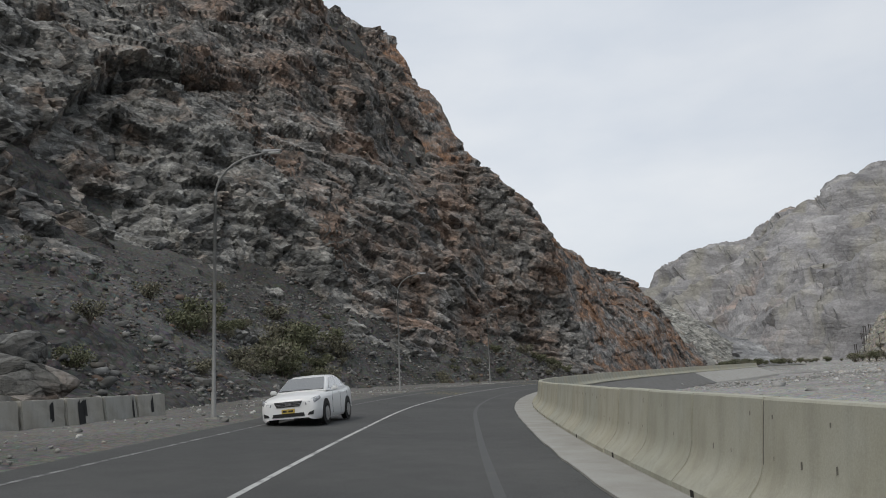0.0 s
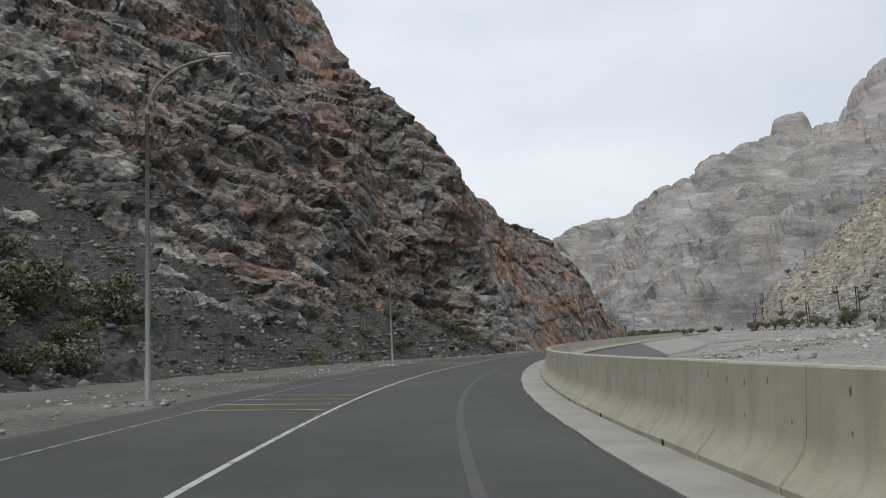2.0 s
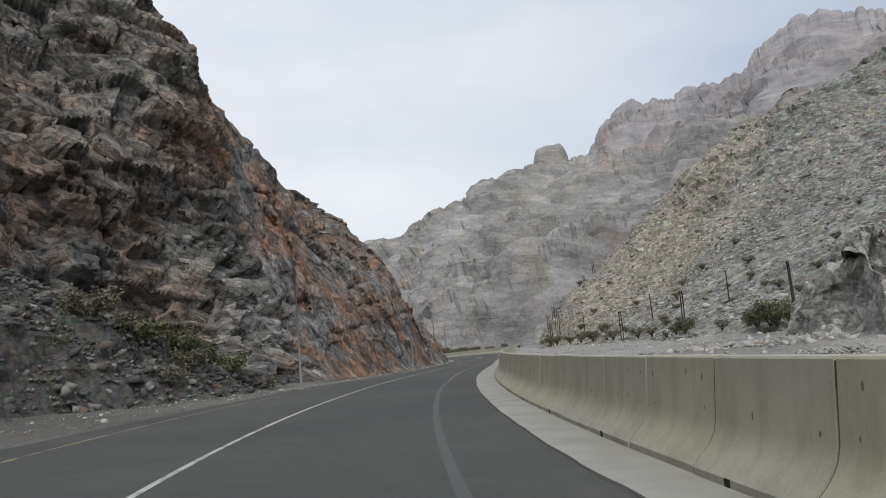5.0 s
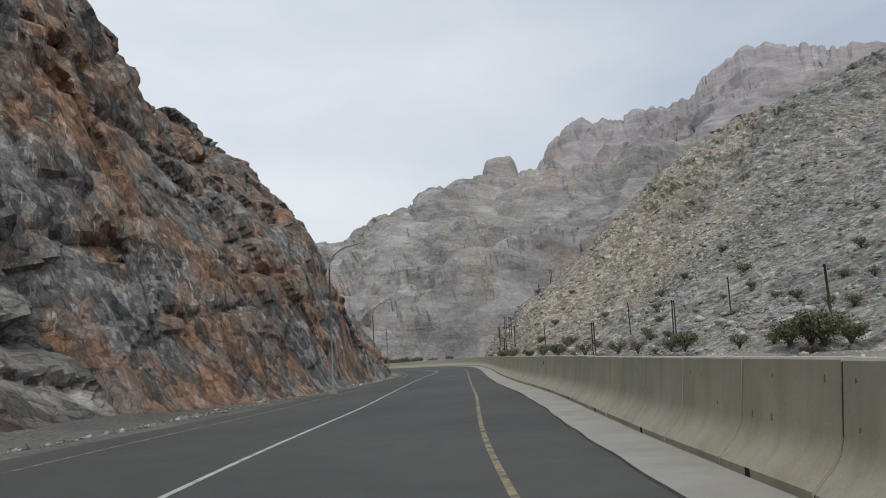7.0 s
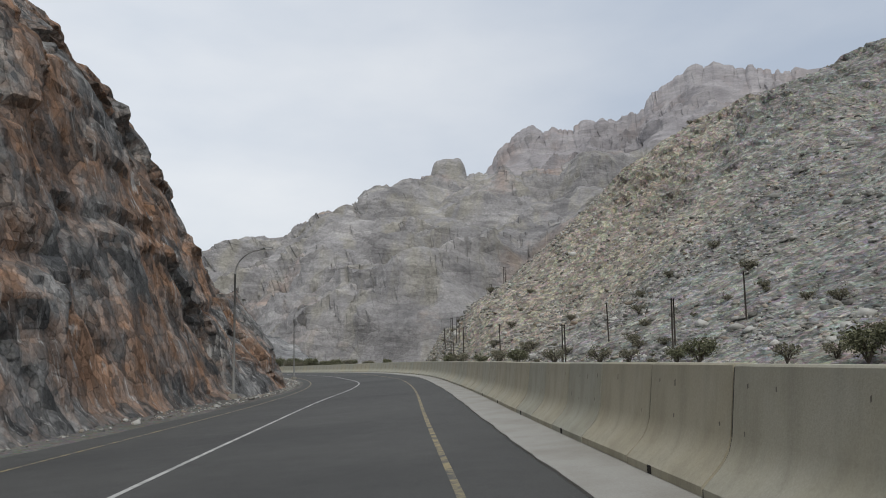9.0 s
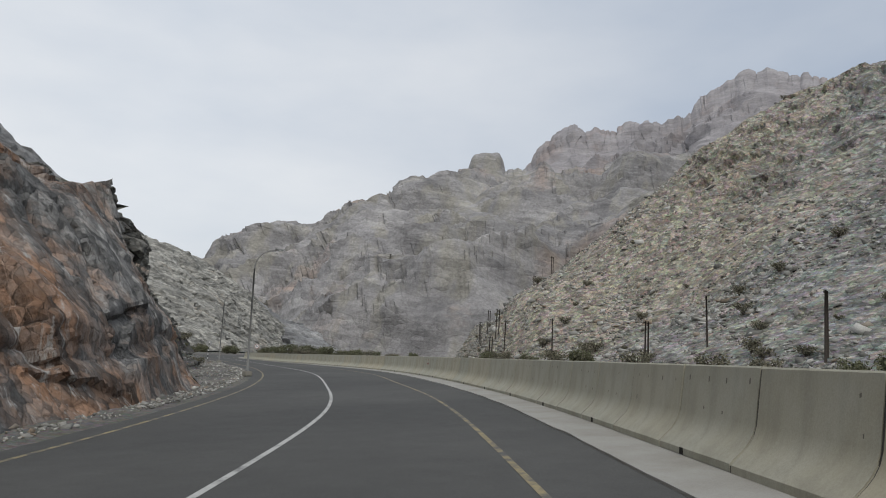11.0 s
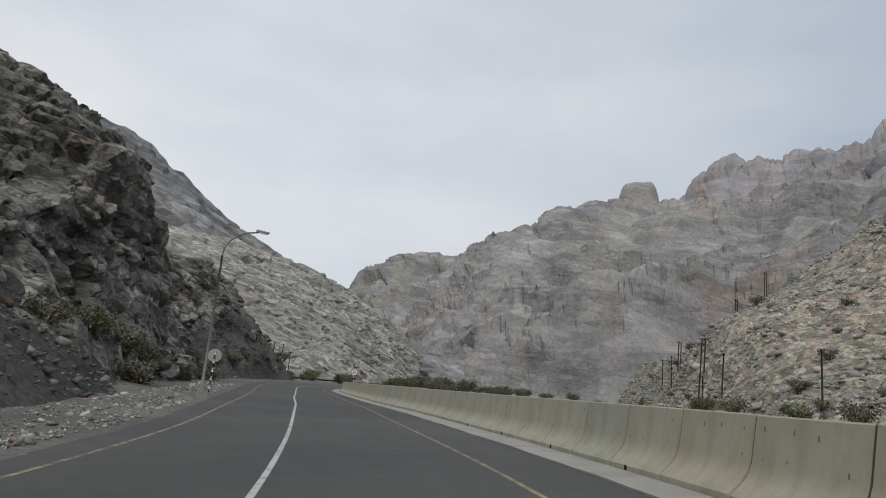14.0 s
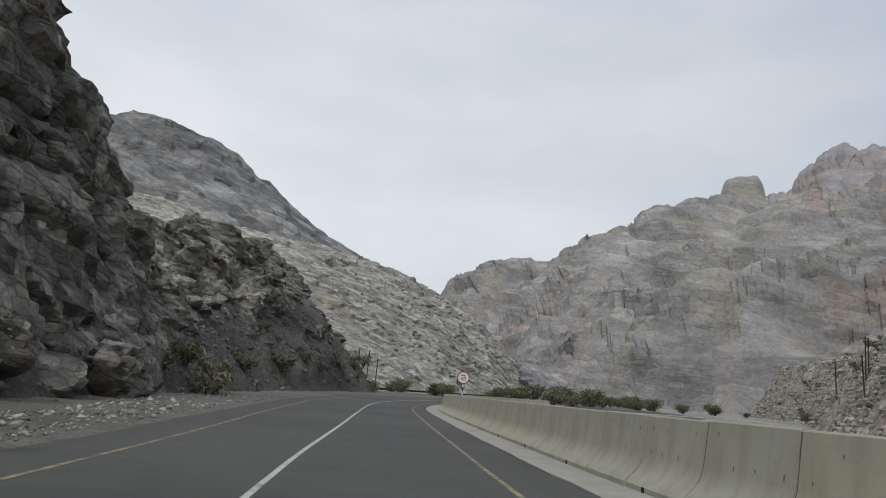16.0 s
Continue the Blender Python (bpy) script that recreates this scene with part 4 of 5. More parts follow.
far_range(FAR, 900, 11, 9.0, M_FAR, "grey mountain with thin rock beds, reddish scars and a knob on its crest", 36.9)
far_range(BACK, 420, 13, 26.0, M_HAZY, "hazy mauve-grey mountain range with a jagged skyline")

# ---- barrier ----
FACE = [(-.12, 0), (-.12, .085), (-.06, .15), (.03, .235), (.1, .32), (.15, .41), (.185, .53), (.262, 1.15), (.28, 1.17)]


def barrier_mesh(name, half, inset, mat):
    """A precast segment: low toe, face curving up to a narrow top, closed ends."""
    bm = bmesh.new()
    prof = FACE + [(.72 - x, z) for x, z in FACE[::-1]]
    prof = [(x + (inset if x < .36 else -inset), z - inset if z > .05 else z) for x, z in prof]
    n = len(prof)
    ends = [[bm.verts.new((x, y, z)) for x, z in prof] for y in (-half, half)]
    for i in range(n):
        bm.faces.new((ends[0][i], ends[0][(i + 1) % n], ends[1][(i + 1) % n], ends[1][i])).smooth = True
    caps = [bm.faces.new(ends[0][::-1]), bm.faces.new(ends[1])]
    bmesh.ops.recalc_face_normals(bm, faces=bm.faces)
    if not inset:
        bmesh.ops.bevel(bm, geom=[e for f in caps for e in f.edges if max(v.co.z for v in e.verts) > 0.05], offset=0.012, segments=2, affect="EDGES")
    me = bpy.data.meshes.new(name)
    bm.to_mesh(me)
    bm.free()
    me.set_sharp_from_angle(angle=radians(34))
    me.materials.append(mat)
    return me


def mark_mesh(seed):
    """A short dark formwork mark on the sloping face."""
    rnd = random.Random(seed)
    bm = bmesh.new()
    h, w = rnd.uniform(.02, .06), rnd.uniform(.01, .02)
    a = [bm.verts.new((0.124 * dz - 0.004, dy, dz)) for dy, dz in ((-w, -h / 2), (w * 0.7, -h / 2 - .01), (w, h / 2), (-w * 0.6, h / 2 + .012))]
    bm.faces.new(a)
    me = bpy.data.meshes.new("formwork_mark")
    bm.to_mesh(me)
    bm.free()
    me.materials.append(M_MARK)
    return me


M_OLD_BLOCK = concrete("old_block_concrete", (0.33, 0.325, 0.3))
# dark slab added in each gap to stand for the shade between segments
M_JOINT = plain("joint_shade_slab", (0.1, 0.095, 0.085), 0.95, 0, 0.3)
BARRIER, JOINT, MARKS = barrier_mesh("barrier_segment", 1.09, 0, M_BARRIER), barrier_mesh("joint_shade_slab", 0.03, 0.014, M_JOINT), [mark_mesh(k) for k in range(5)]
# no hole is cut: a near-black box on the toe paints the slot's dark
bm = bmesh.new()
add_box(bm, (0.012, 0.11, 0.085), (-0.122, 0.3, 0.045))
SLOT = bpy.data.meshes.new("drain_slot")
bm.to_mesh(SLOT)
bm.free()
SLOT.materials.append(M_DARK)
rnd = random.Random(4)
# every so many segments the joint stands at this way along the road
ends = np.interp(np.arange(-41, 181), [-41, 0, 13, 30, 57, 84, 96, 109, 125, 181], [-54.9, 33.3, 61.4, 97.8, 155.6, 214.8, 242.3, 271.7, 305.2, 425.6])
ends = ends[ends < S_END - 4]
pts = place(ends, barrier_at(ends), 0.03)
for i in range(len(ends) - 1):
    a, b = Vector(pts[i]), Vector(pts[i + 1])
    y = (b - a).normalized()
    x = y.cross(Vector((0, 0, 1))).normalized()
    z = x.cross(y)
    m = Matrix((x, y, z)).transposed().to_4x4()
    m = Matrix.Translation((a + b) / 2 + Vector((rnd.uniform(-.008, .008), 0, rnd.uniform(-.006, .006)))) @ m @ pose(0, 0, 0, 0, rnd.uniform(-.3, .3), rnd.uniform(-.15, .15))
    seg = new("barrier_segment", BARRIER)
    seg.matrix_world = m
    seg.scale.y = ((b - a).length - 0.03) / 2.18
    tagged(seg, "precast cream-grey concrete road barrier segment with stains", "barrier", "barrier along the road")
    if ends[i] < 345:
        for z, count in ((0.97, 4), (0.6, 4)):
            for n in range(count):
                if rnd.random() < 0.5:
                    k = new("formwork_mark", MARKS[rnd.randrange(5)])
                    zz = z + rnd.uniform(-.03, .03)
                    k.parent = seg
                    k.location = (0.185 + 0.124 * (zz - 0.53), -0.82 + 1.64 * n / 3 + rnd.uniform(-.06, .06), zz)
    if ends[i] <= 158.2 < ends[i + 1]:
        PAINTED = seg
    if ends[i] <= 252.0 < ends[i + 1]:
        CHAINAGE = seg
    if i % 2:
        d = new("drain_slot", SLOT)
        d.parent = seg
    k = new("joint_shade_slab", JOINT)
    k.parent = seg
    k.location.y = 1.1


# ---- street lamps ----
def street_lamp(height, reach):
    root = empty("street_lamp", Matrix(), label="galvanised street lamp with curved arm, concrete footing", category="street lamp", group="lamps along the road")
    bm = bmesh.new()
    low = height - 1.5
    add_tube(bm, [(0, 0, 0), (0, 0, 0.9), (0, 0, 0.92), (0, 0, low)], [0.085, 0.085, 0.07, 0.05], 12)
    part("pole", bm, M_GALV, root)
    bm = bmesh.new()
    path = [(0, 0, low)]
    bend = reach * 0.72
    for k in range(1, 11):
        t = radians(82 * k / 10)
        path.append((bend * (1 - math.cos(t)), 0, low + 1.4 * math.sin(t)))
    path.append((reach - 0.55, 0, height - 0.05))
    add_tube(bm, path, [0.05] + [0.042] * 10 + [0.036], 10)
    part("arm", bm, M_GALV, root)
    bm = bmesh.new()
    x0 = reach - 0.34
    vs = add_box(bm, (0.68, 0.26, 0.13), (x0, 0, height + 0.02))
    for v in vs:
        if v.co.x > x0 and v.co.z > height:
            v.co.z -= 0.05
        if v.co.x < x0:
            v.co.y *= 0.55
    bmesh.ops.bevel(bm, geom=bm.edges[:], offset=0.03, segments=2, affect="EDGES")
    head = part("lamp_head", bm, M_LAMP, root, "grey cast lamp housing")
    bm = bmesh.new()
    add_box(bm, (0.4, 0.19, 0.05), (x0 + 0.08, 0, height - 0.055))
    bmesh.ops.bevel(bm, geom=bm.edges[:], offset=0.015, segments=2, affect="EDGES")
    part("lens", bm, M_WHITE, head)
    bm = bmesh.new()
    add_box(bm, (0.5, 0.5, 0.3), (0, 0, -0.06))
    bmesh.ops.bevel(bm, geom=bm.edges[:], offset=0.03, segments=2, affect="EDGES")
    part("footing", bm, M_OLD_BLOCK, root, "chipped concrete footing")
    bm = bmesh.new()
    add_box(bm, (0.3, 0.3, 0.02), (0, 0, 0.1))
    for dx in (-.11, .11):
        for dy in (-.11, .11):
            add_box(bm, (0.03, 0.03, 0.05), (dx, dy, 0.12))
    part("base_plate", bm, M_GALV, root)
    return root


LAMPS = [(-7.8, 24.6, .33, 0), (-3.7, 57.0, .42, .6), (5.1, 88.7, .38, .9), (25.4, 133.2, .05, .3), (47.9, 167.5, -.2, .2), (65.6, 197.8, -.25, -.3), (87.1, 236.85, -.08, -.5), (97.4, 276.7, .0, .6), (-8.5, -8, .3, 0)]
made = {}
for i, (x, y, z, lean) in enumerate(LAMPS):
    s = float(nearest(np.array([[x, y]]))[0, 0])
    m = pose(x, y, z + 0.06, 0, lean, heading(s) + {6: 30, 7: 15}.get(i, 0))
    kind = (9.15, 2.35) if i < 5 else (8.35, 2.15)
    if kind in made:
        copy_thing(made[kind], m)
    else:
        made[kind] = street_lamp(*kind)
        made[kind].matrix_basis = m


# ---- signs ----
def disc(bm, radius, depth, m, sides=28):
    r = bmesh.ops.create_cone(bm, cap_ends=True, segments=sides, radius1=radius, radius2=radius, depth=depth)
    bmesh.ops.transform(bm, matrix=m, verts=r["verts"])


def banded_pole(root, height, sides=12, r=0.04):
    n = int(height / 0.24)
    for i in range(n):
        bm = bmesh.new()
        add_tube(bm, [(0, 0, height * i / n), (0, 0, height * (i + 1) / n)], r, sides)
        part("pole_band", bm, M_BLACK if i % 2 == 0 else M_WHITE, root, "black pole band" if i % 2 == 0 else "white pole band")


root = empty("road_sign", pose(98.6, 285.5, -0.1, 0, 1.5, heading(308) + 8), label="round road sign seen from its grey back, banded pole", category="road sign")
banded_pole(root, 2.55)
bm = bmesh.new()
disc(bm, 0.4, 0.012, pose(0, 0.06, 2.25, 90, 0, 0))
back = part("sign_plate", bm, M_SIGN_BACK, root, "pale grey metal sign back")
bm = bmesh.new()
for z in (2.05, 2.45):
    add_box(bm, (0.14, 0.07, 0.04), (0, 0.02, z))
part("bracket", bm, M_GALV, back)
bm = bmesh.new()
add_box(bm, (0.75, 0.4, 0.08), (0, 0, 0.0))
bmesh.ops.bevel(bm, geom=bm.edges[:], offset=0.02, segments=1, affect="EDGES")
part("footing", bm, M_OLD_BLOCK, root, "concrete footing slab")


def lettering(text, size, m, mat, parent, name="lettering"):
    cu = bpy.data.curves.new(name, "FONT")
    cu.body, cu.size, cu.extrude, cu.align_x, cu.align_y = text, size, 0.002, "CENTER", "CENTER"
    ob = new(name, cu)
    me = bpy.data.meshes.new_from_object(ob.evaluated_get(bpy.context.evaluated_depsgraph_get()))
    bpy.data.objects.remove(ob)
    me.materials.append(mat)
    ob = new(name, me)
    ob.parent = parent
    ob.matrix_basis = m
    return ob


M_RED = plain("sign_red", (0.3, 0.06, 0.05), 0.5, 0, 0.2)
M_SPRAY = worn_paint("red_spray_paint", (0.3, 0.07, 0.06), 0.42)
# red painted number on one barrier segment
lettering("-48", 0.24, Matrix.Translation((0.226, -0.55, 0.9)) @ Matrix(((0, 0.124, -1, 0), (-1, 0, 0, 0), (0, 1, 0.124, 0), (0, 0, 0, 1))), M_SPRAY, PAINTED)
for z, text, size in ((0.98, "2+", 0.2), (0.74, "2+500", 0.17)):
    lettering(text, size, Matrix.Translation((0.18 + 0.124 * (z - 0.53), -0.6, z)) @ Matrix(((0, 0.124, -1, 0), (-1, 0, 0, 0), (0, 1, 0.124, 0), (0, 0, 0, 1))), M_SPRAY, CHAINAGE)
root = empty("speed_sign", pose(117.2, 319.5, -0.15, 0, 0, heading(343) + 2), label="round speed limit sign on a banded pole", category="road sign")
banded_pole(root, 2.1)
bm = bmesh.new()
disc(bm, 0.42, 0.012, pose(0, -0.06, 2.45, 90, 0, 0))
plate = part("sign_plate", bm, M_WHITE, root, "white sign plate")
bm = bmesh.new()
bmesh.ops.create_circle(bm, radius=0.415, segments=32)
bmesh.ops.create_circle(bm, radius=0.345, segments=32)
bmesh.ops.bridge_loops(bm, edges=bm.edges[:])
bmesh.ops.transform(bm, matrix=pose(0, -0.07, 2.45, 90, 0, 0), verts=bm.verts[:])
part("red_ring", bm, M_RED, plate, "faded red ring")
lettering("60", 0.34, pose(0, -0.069, 2.37, 90, 0, 0), M_BLACK, plate)
bm = bmesh.new()
for x in (-.1, .05):
    add_box(bm, (0.11, 0.004, 0.07), (x, -0.068, 2.6))
part("lettering_bar", bm, M_BLACK, plate)


# ---- old concrete blocks ----
def old_block(k):
    rnd = random.Random(k)
    root = empty("concrete_block", Matrix(), label="old grey concrete roadside block with black smears", category="barrier", group="old blocks on the shoulder")
    bm = bmesh.new()
    vs = add_box(bm, (0.62, 1.9, 0.95), (0, 0, 0.475))
    for v in vs:
        if v.co.z > 0.5:
            v.co.x *= 0.55
    bmesh.ops.subdivide_edges(bm, edges=bm.edges[:], cuts=3, use_grid_fill=True)
    for v in bm.verts:
        v.co += Vector((rnd.uniform(-1, 1), rnd.uniform(-1, 1), rnd.uniform(-1, 1))) * 0.012
    bmesh.ops.bevel(bm, geom=[e for e in bm.edges if len(e.link_faces) == 2 and e.calc_face_angle() > 0.7], offset=0.03, segments=2, affect="EDGES")
    part("block", bm, M_OLD_BLOCK, root)
    for _ in range(rnd.randrange(1, 4)):
        bm = bmesh.new()
        y, w, z0 = rnd.uniform(-.75, .75), rnd.uniform(.04, .12), rnd.uniform(.02, .35)
        vs = []
        for dy, z in ((-w, z0), (w, z0 + rnd.uniform(-.02, .08)), (w * .8, 0.9), (-w * 1.1, rnd.uniform(.6, .92))):
            vs.append(bm.verts.new((0.31 - 0.14 * z / 0.95 + 0.012 + 0.004, y + dy, z)))
        bm.faces.new(vs)
        dark = rnd.random() < 0.7
        part("paint_smear", bm, M_BLACK if dark else M_WHITE, root, "black paint smear" if dark else "white paint smear")
    return root


for i in range(8):
    k = i * 1.98
    b = old_block(20 + i)
    x, y = -11.9 - 0.165 * k - 0.002 * k * k, 29.2 - 0.985 * k
    b.matrix_basis = pose(x, y, 0.36, rnd.uniform(-.6, .6), rnd.uniform(-1.5, 1.5), -9.5 - 0.2 * k + rnd.uniform(-1, 1))


# ---- loose rock ----
def rock_shapes(count, seed, flat=0.65, points=11):
    rnd = np.random.RandomState(seed)
    out = []
    for _ in range(count):
        bm = bmesh.new()
        for p in rnd.normal(size=(points, 3)):
            p = p / np.linalg.norm(p) * (0.75 + 0.25 * rnd.rand())
            bm.verts.new((p[0], p[1] * (0.6 + 0.3 * rnd.rand()), p[2] * flat))
        r = bmesh.ops.convex_hull(bm, input=bm.verts[:])
        bmesh.ops.delete(bm, geom=[v for v in bm.verts if not v.link_faces], context="VERTS")
        bmesh.ops.triangulate(bm, faces=bm.faces[:])
        bm.verts.index_update()
        out.append((np.array([v.co[:] for v in bm.verts]), np.array([[v.index for v in f.verts] for f in bm.faces])))
        bm.free()
    return out


SHAPES = rock_shapes(14, 2, 0.55, 8)
SHAPES_FAR = rock_shapes(14, 5, 0.6, 7)


def rock_field(name, at, size, mat, label, seed, category="scree", shapes=None):
    """One mesh of many loose angular rocks at the given places."""
    rnd = np.random.RandomState(seed)
    shapes = shapes or SHAPES
    kind = rnd.randint(0, len(shapes), len(at))
    vs, fs_, base = [], [], 0
    for k, (v, f) in enumerate(shapes):
        i = np.where(kind == k)[0]
        if not len(i):
            continue
        a = rnd.rand(len(i)) * 2 * np.pi
        b = rnd.normal(size=len(i)) * 0.45
        c, s, cb, sb = np.cos(a), np.sin(a), np.cos(b), np.sin(b)
        zero, one = np.zeros(len(i)), np.ones(len(i))
        rz = np.stack([np.stack([c, -s, zero], -1), np.stack([s, c, zero], -1), np.stack([zero, zero, one], -1)], 1)
        rx = np.stack([np.stack([one, zero, zero], -1), np.stack([zero, cb, -sb], -1), np.stack([zero, sb, cb], -1)], 1)
        p = np.einsum("nij,njk,vk->nvi", rz, rx, v) * size[i][:, None, None] + at[i][:, None, :]
        vs.append(p.reshape(-1, 3))
        fs_.append((f[None] + (np.arange(len(i)) * len(v))[:, None, None] + base).reshape(-1, 3))
        base += p.shape[0] * p.shape[1]
    vs, fs_ = np.concatenate(vs), np.concatenate(fs_)
    me = bpy.data.meshes.new(name)
    me.vertices.add(len(vs))
    me.vertices.foreach_set("co", vs.reshape(-1).astype(np.float32))
    me.loops.add(fs_.size)
    me.loops.foreach_set("vertex_index", fs_.reshape(-1).astype(np.int32))
    me.polygons.add(len(fs_))
    me.polygons.foreach_set("loop_start", np.arange(0, fs_.size, 3, dtype=np.int32))
    me.update(calc_edges=True)
    me.materials.append(mat)
    return tagged(new(name, me), label, category, kind="stuff")


def loose_material(name, dark, mid, light, rust):
    m, n, l, b = material(name, 0.95)
    rnd_ = n.new("ShaderNodeNewGeometry").outputs["Random Per Island"]
    co = n.new("ShaderNodeTexCoord").outputs["Object"]
    t = tex(n, l, "ShaderNodeTexNoise", 6, co, 6, 0.7)
    base = ramp(n, l, rnd_, [(0, dark), (0.45, mid), (0.8, light), (0.9, rust), (1.0, mid)])
    base = blend(n, l, base, ramp(n, l, t.outputs["Fac"], [(0.3, grey(0.7)), (0.7, grey(1.15))]), 0.8, "MULTIPLY")
    l.new(base, b.inputs["Base Color"])
    bump(n, l, b, t.outputs["Fac"], 0.04, 0.7)
    return m


M_LOOSE_DARK = loose_material("loose_dark_rock", (0.08, 0.079, 0.073), (0.14, 0.138, 0.129), (0.28, 0.277, 0.262), (0.17, 0.115, 0.083))
M_LOOSE_PALE = loose_material("loose_pale_rock", (0.15, 0.148, 0.135), (0.31, 0.306, 0.28), (0.54, 0.53, 0.495), (0.3, 0.24, 0.18))
M_LOOSE_WHITE = loose_material("wadi_boulder_rock", (0.3, 0.295, 0.28), (0.42, 0.415, 0.4), (0.56, 0.55, 0.53), (0.38, 0.33, 0.27))


def pick(grid, weight, count, seed):
    rnd = np.random.RandomState(seed)
    p = grid.reshape(-1, 3)
    w = weight(p)
    i = rnd.choice(len(p), count, p=w / w.sum())
    q = p[i] + rnd.normal(size=(count, 3)) * np.array((0.25, 0.25, 0.02))
    return q, rnd


def power_sizes(rnd, n, lo, hi, k=2.2):
    u = rnd.rand(n)
    return lo * (1 - u * (1 - (lo / hi) ** k)) ** (-1 / k)


def cell_area(grid):
    a = np.linalg.norm(np.cross(np.gradient(grid, axis=0), np.gradient(grid, axis=1)), axis=2).ravel()
    return a


for gname, count, zmax, lo, hi, seed in (("SA", 25000, 19, .13, .9, 1), ("SB", 10000, 15, .14, .85, 2), ("SC", 11000, 12, .11, .7, 3)):
    gr = GRIDS[gname]
    ar = cell_area(gr)
    up = np.clip((abs(grid_normals(gr)[:, :, 2].ravel()) - 0.3) / 0.4, 0.03, 1)
    low = lambda p: ar * up * np.where((gname == "SB") & (p[:, 1] > 145), 0.02, 1) * np.clip((zmax + 5 * smooth_noise(p / 12.0, 5) - p[:, 2]) / 6, 0.015, 1) * np.clip(0.6 + layered(p / 5.0, 2, 6), 0.2, 1)
    q, r = pick(gr, low, count, seed)
    rock_field("scree", q, power_sizes(r, count, lo, hi), M_LOOSE_DARK, "loose dark grey angular scree under the cliff", seed)
ar = cell_area(GRIDS["R"])
n = 31000
q, r = pick(GRIDS["R"], lambda p: ar * np.clip(1.3 - p[:, 2] / 75, 0.03, 1) * (p[:, 0] < 330) * np.clip(0.55 + 0.9 * layered(p / 16.0, 3, 8), 0.1, 1), n, 5)
rock_field("scree", q, power_sizes(r, n, .36, 2.4, 2.2), M_LOOSE_PALE, "pale grey angular blocks strewn over the hillside", 5, shapes=SHAPES_FAR)
# boulders in the wadi along the hillside's foot and by the outcrop
rr = np.random.RandomState(9)
n = 5200
s = rr.uniform(60, 330, n)
lat = barrier_at(s) + 12 + 62 * rr.beta(2.4, 1.3, n)
xy = place(s, lat)[:, :2]
q = np.concatenate([xy, ground_height(xy)[:, None]], 1)
rock_field("wadi_stones", q, power_sizes(rr, n, .18, 1.5, 2.0), M_LOOSE_WHITE, "whitish boulders and cobbles on the wadi bed", 9, "boulders")
n = 260
q = np.stack([rr.normal(93, 5, n), rr.normal(160, 7, n)], -1)
q = np.concatenate([q, ground_height(q)[:, None] + 0.1], 1)
rock_field("wadi_stones", q, power_sizes(rr, n, .35, 1.6, 1.6), M_LOOSE_WHITE, "heap of whitish boulders beside the outcrop", 10, "boulders")
for x, y, spread, n in ((49, 124, 4.5, 420), (62, 128, 5.5, 380), (70, 150, 5, 320)):
    q = np.stack([rr.normal(x, spread, n), rr.normal(y, spread * 0.6, n)], -1)
    hump = 0.9 * np.exp(-((q[:, 0] - x) / spread) ** 2 - ((q[:, 1] - y) / spread / 0.6) ** 2)
    q = np.concatenate([q, (ground_height(q) + hump * rr.rand(n))[:, None]], 1)
    rock_field("wadi_stones", q, power_sizes(rr, n, .15, .7, 1.8), M_LOOSE_WHITE, "low heap of grey gravel and cobbles in the wadi", 50 + n, "boulders")
# rubble on the left verge
n = 7000
s = np.where(rr.rand(n) < .5, rr.uniform(195, 330, n), rr.uniform(-10, 345, n))
lat = pave_at(s) - 0.6 - (abs(foot_lat(s)) - abs(pave_at(s)) - 0.2) * rr.beta(1.1, 0.9, n)
near_edge = rr.rand(n) < np.interp(s, [0, 195, 215, 270, 300], [.05, .1, .5, .5, .15])
lat = np.where(near_edge, pave_at(s) - 0.35 - abs(rr.normal(0, 0.5, n)), lat)
q = place(s, lat, 0.05)
rock_field("verge_rubble", q, power_sizes(rr, n, .05, .3, 2.0), M_LOOSE_PALE, "grey rubble along the gravel verge", 11, "rubble")
for i, (x, y, z, _) in enumerate(LAMPS[:4]):
    n = 70
    q = np.stack([rr.uniform(x - 1.3, x + .5, n), rr.uniform(y - .6, y + 1.2, n), np.full(n, z + .05)], -1)
    rock_field("rubble_heap", q, power_sizes(rr, n, .06, .3, 1.6), M_LOOSE_PALE, "small heap of broken concrete at a lamp foot", 30 + i, "rubble")


# single boulders
def boulder(x, y, z, size, seed, mat, turn=0, squash=(1, 1, 0.7)):
    rnd = np.random.RandomState(seed)
    bm = bmesh.new()
    bmesh.ops.create_icosphere(bm, subdivisions=4, radius=1.0)
    p = np.array([v.co[:] for v in bm.verts])
    d = 1 + rocky(p * 2.2 + seed * 7.1, 2.2, 30, 40, 1.6, seed)[0] * 0.2
    p = p * d[:, None]
    # flat breaks
    for _ in range(6):
        nn = rnd.normal(size=3)
        nn /= np.linalg.norm(nn)
        h = rnd.uniform(.5, .85)
        over = np.clip(p @ nn - h, 0, None)
        p = p - over[:, None] * nn[None] * 0.92
    for v, c in zip(bm.verts, p):
        v.co = c * size * np.array(squash)
    ob = part("boulder", bm, mat)
    ob.matrix_basis = pose(x, y, z, rnd.uniform(-15, 15), rnd.uniform(-15, 15), turn)
    return tagged(ob, "large fallen grey rock boulder under the cliff", "boulder", "boulders under the cliff")


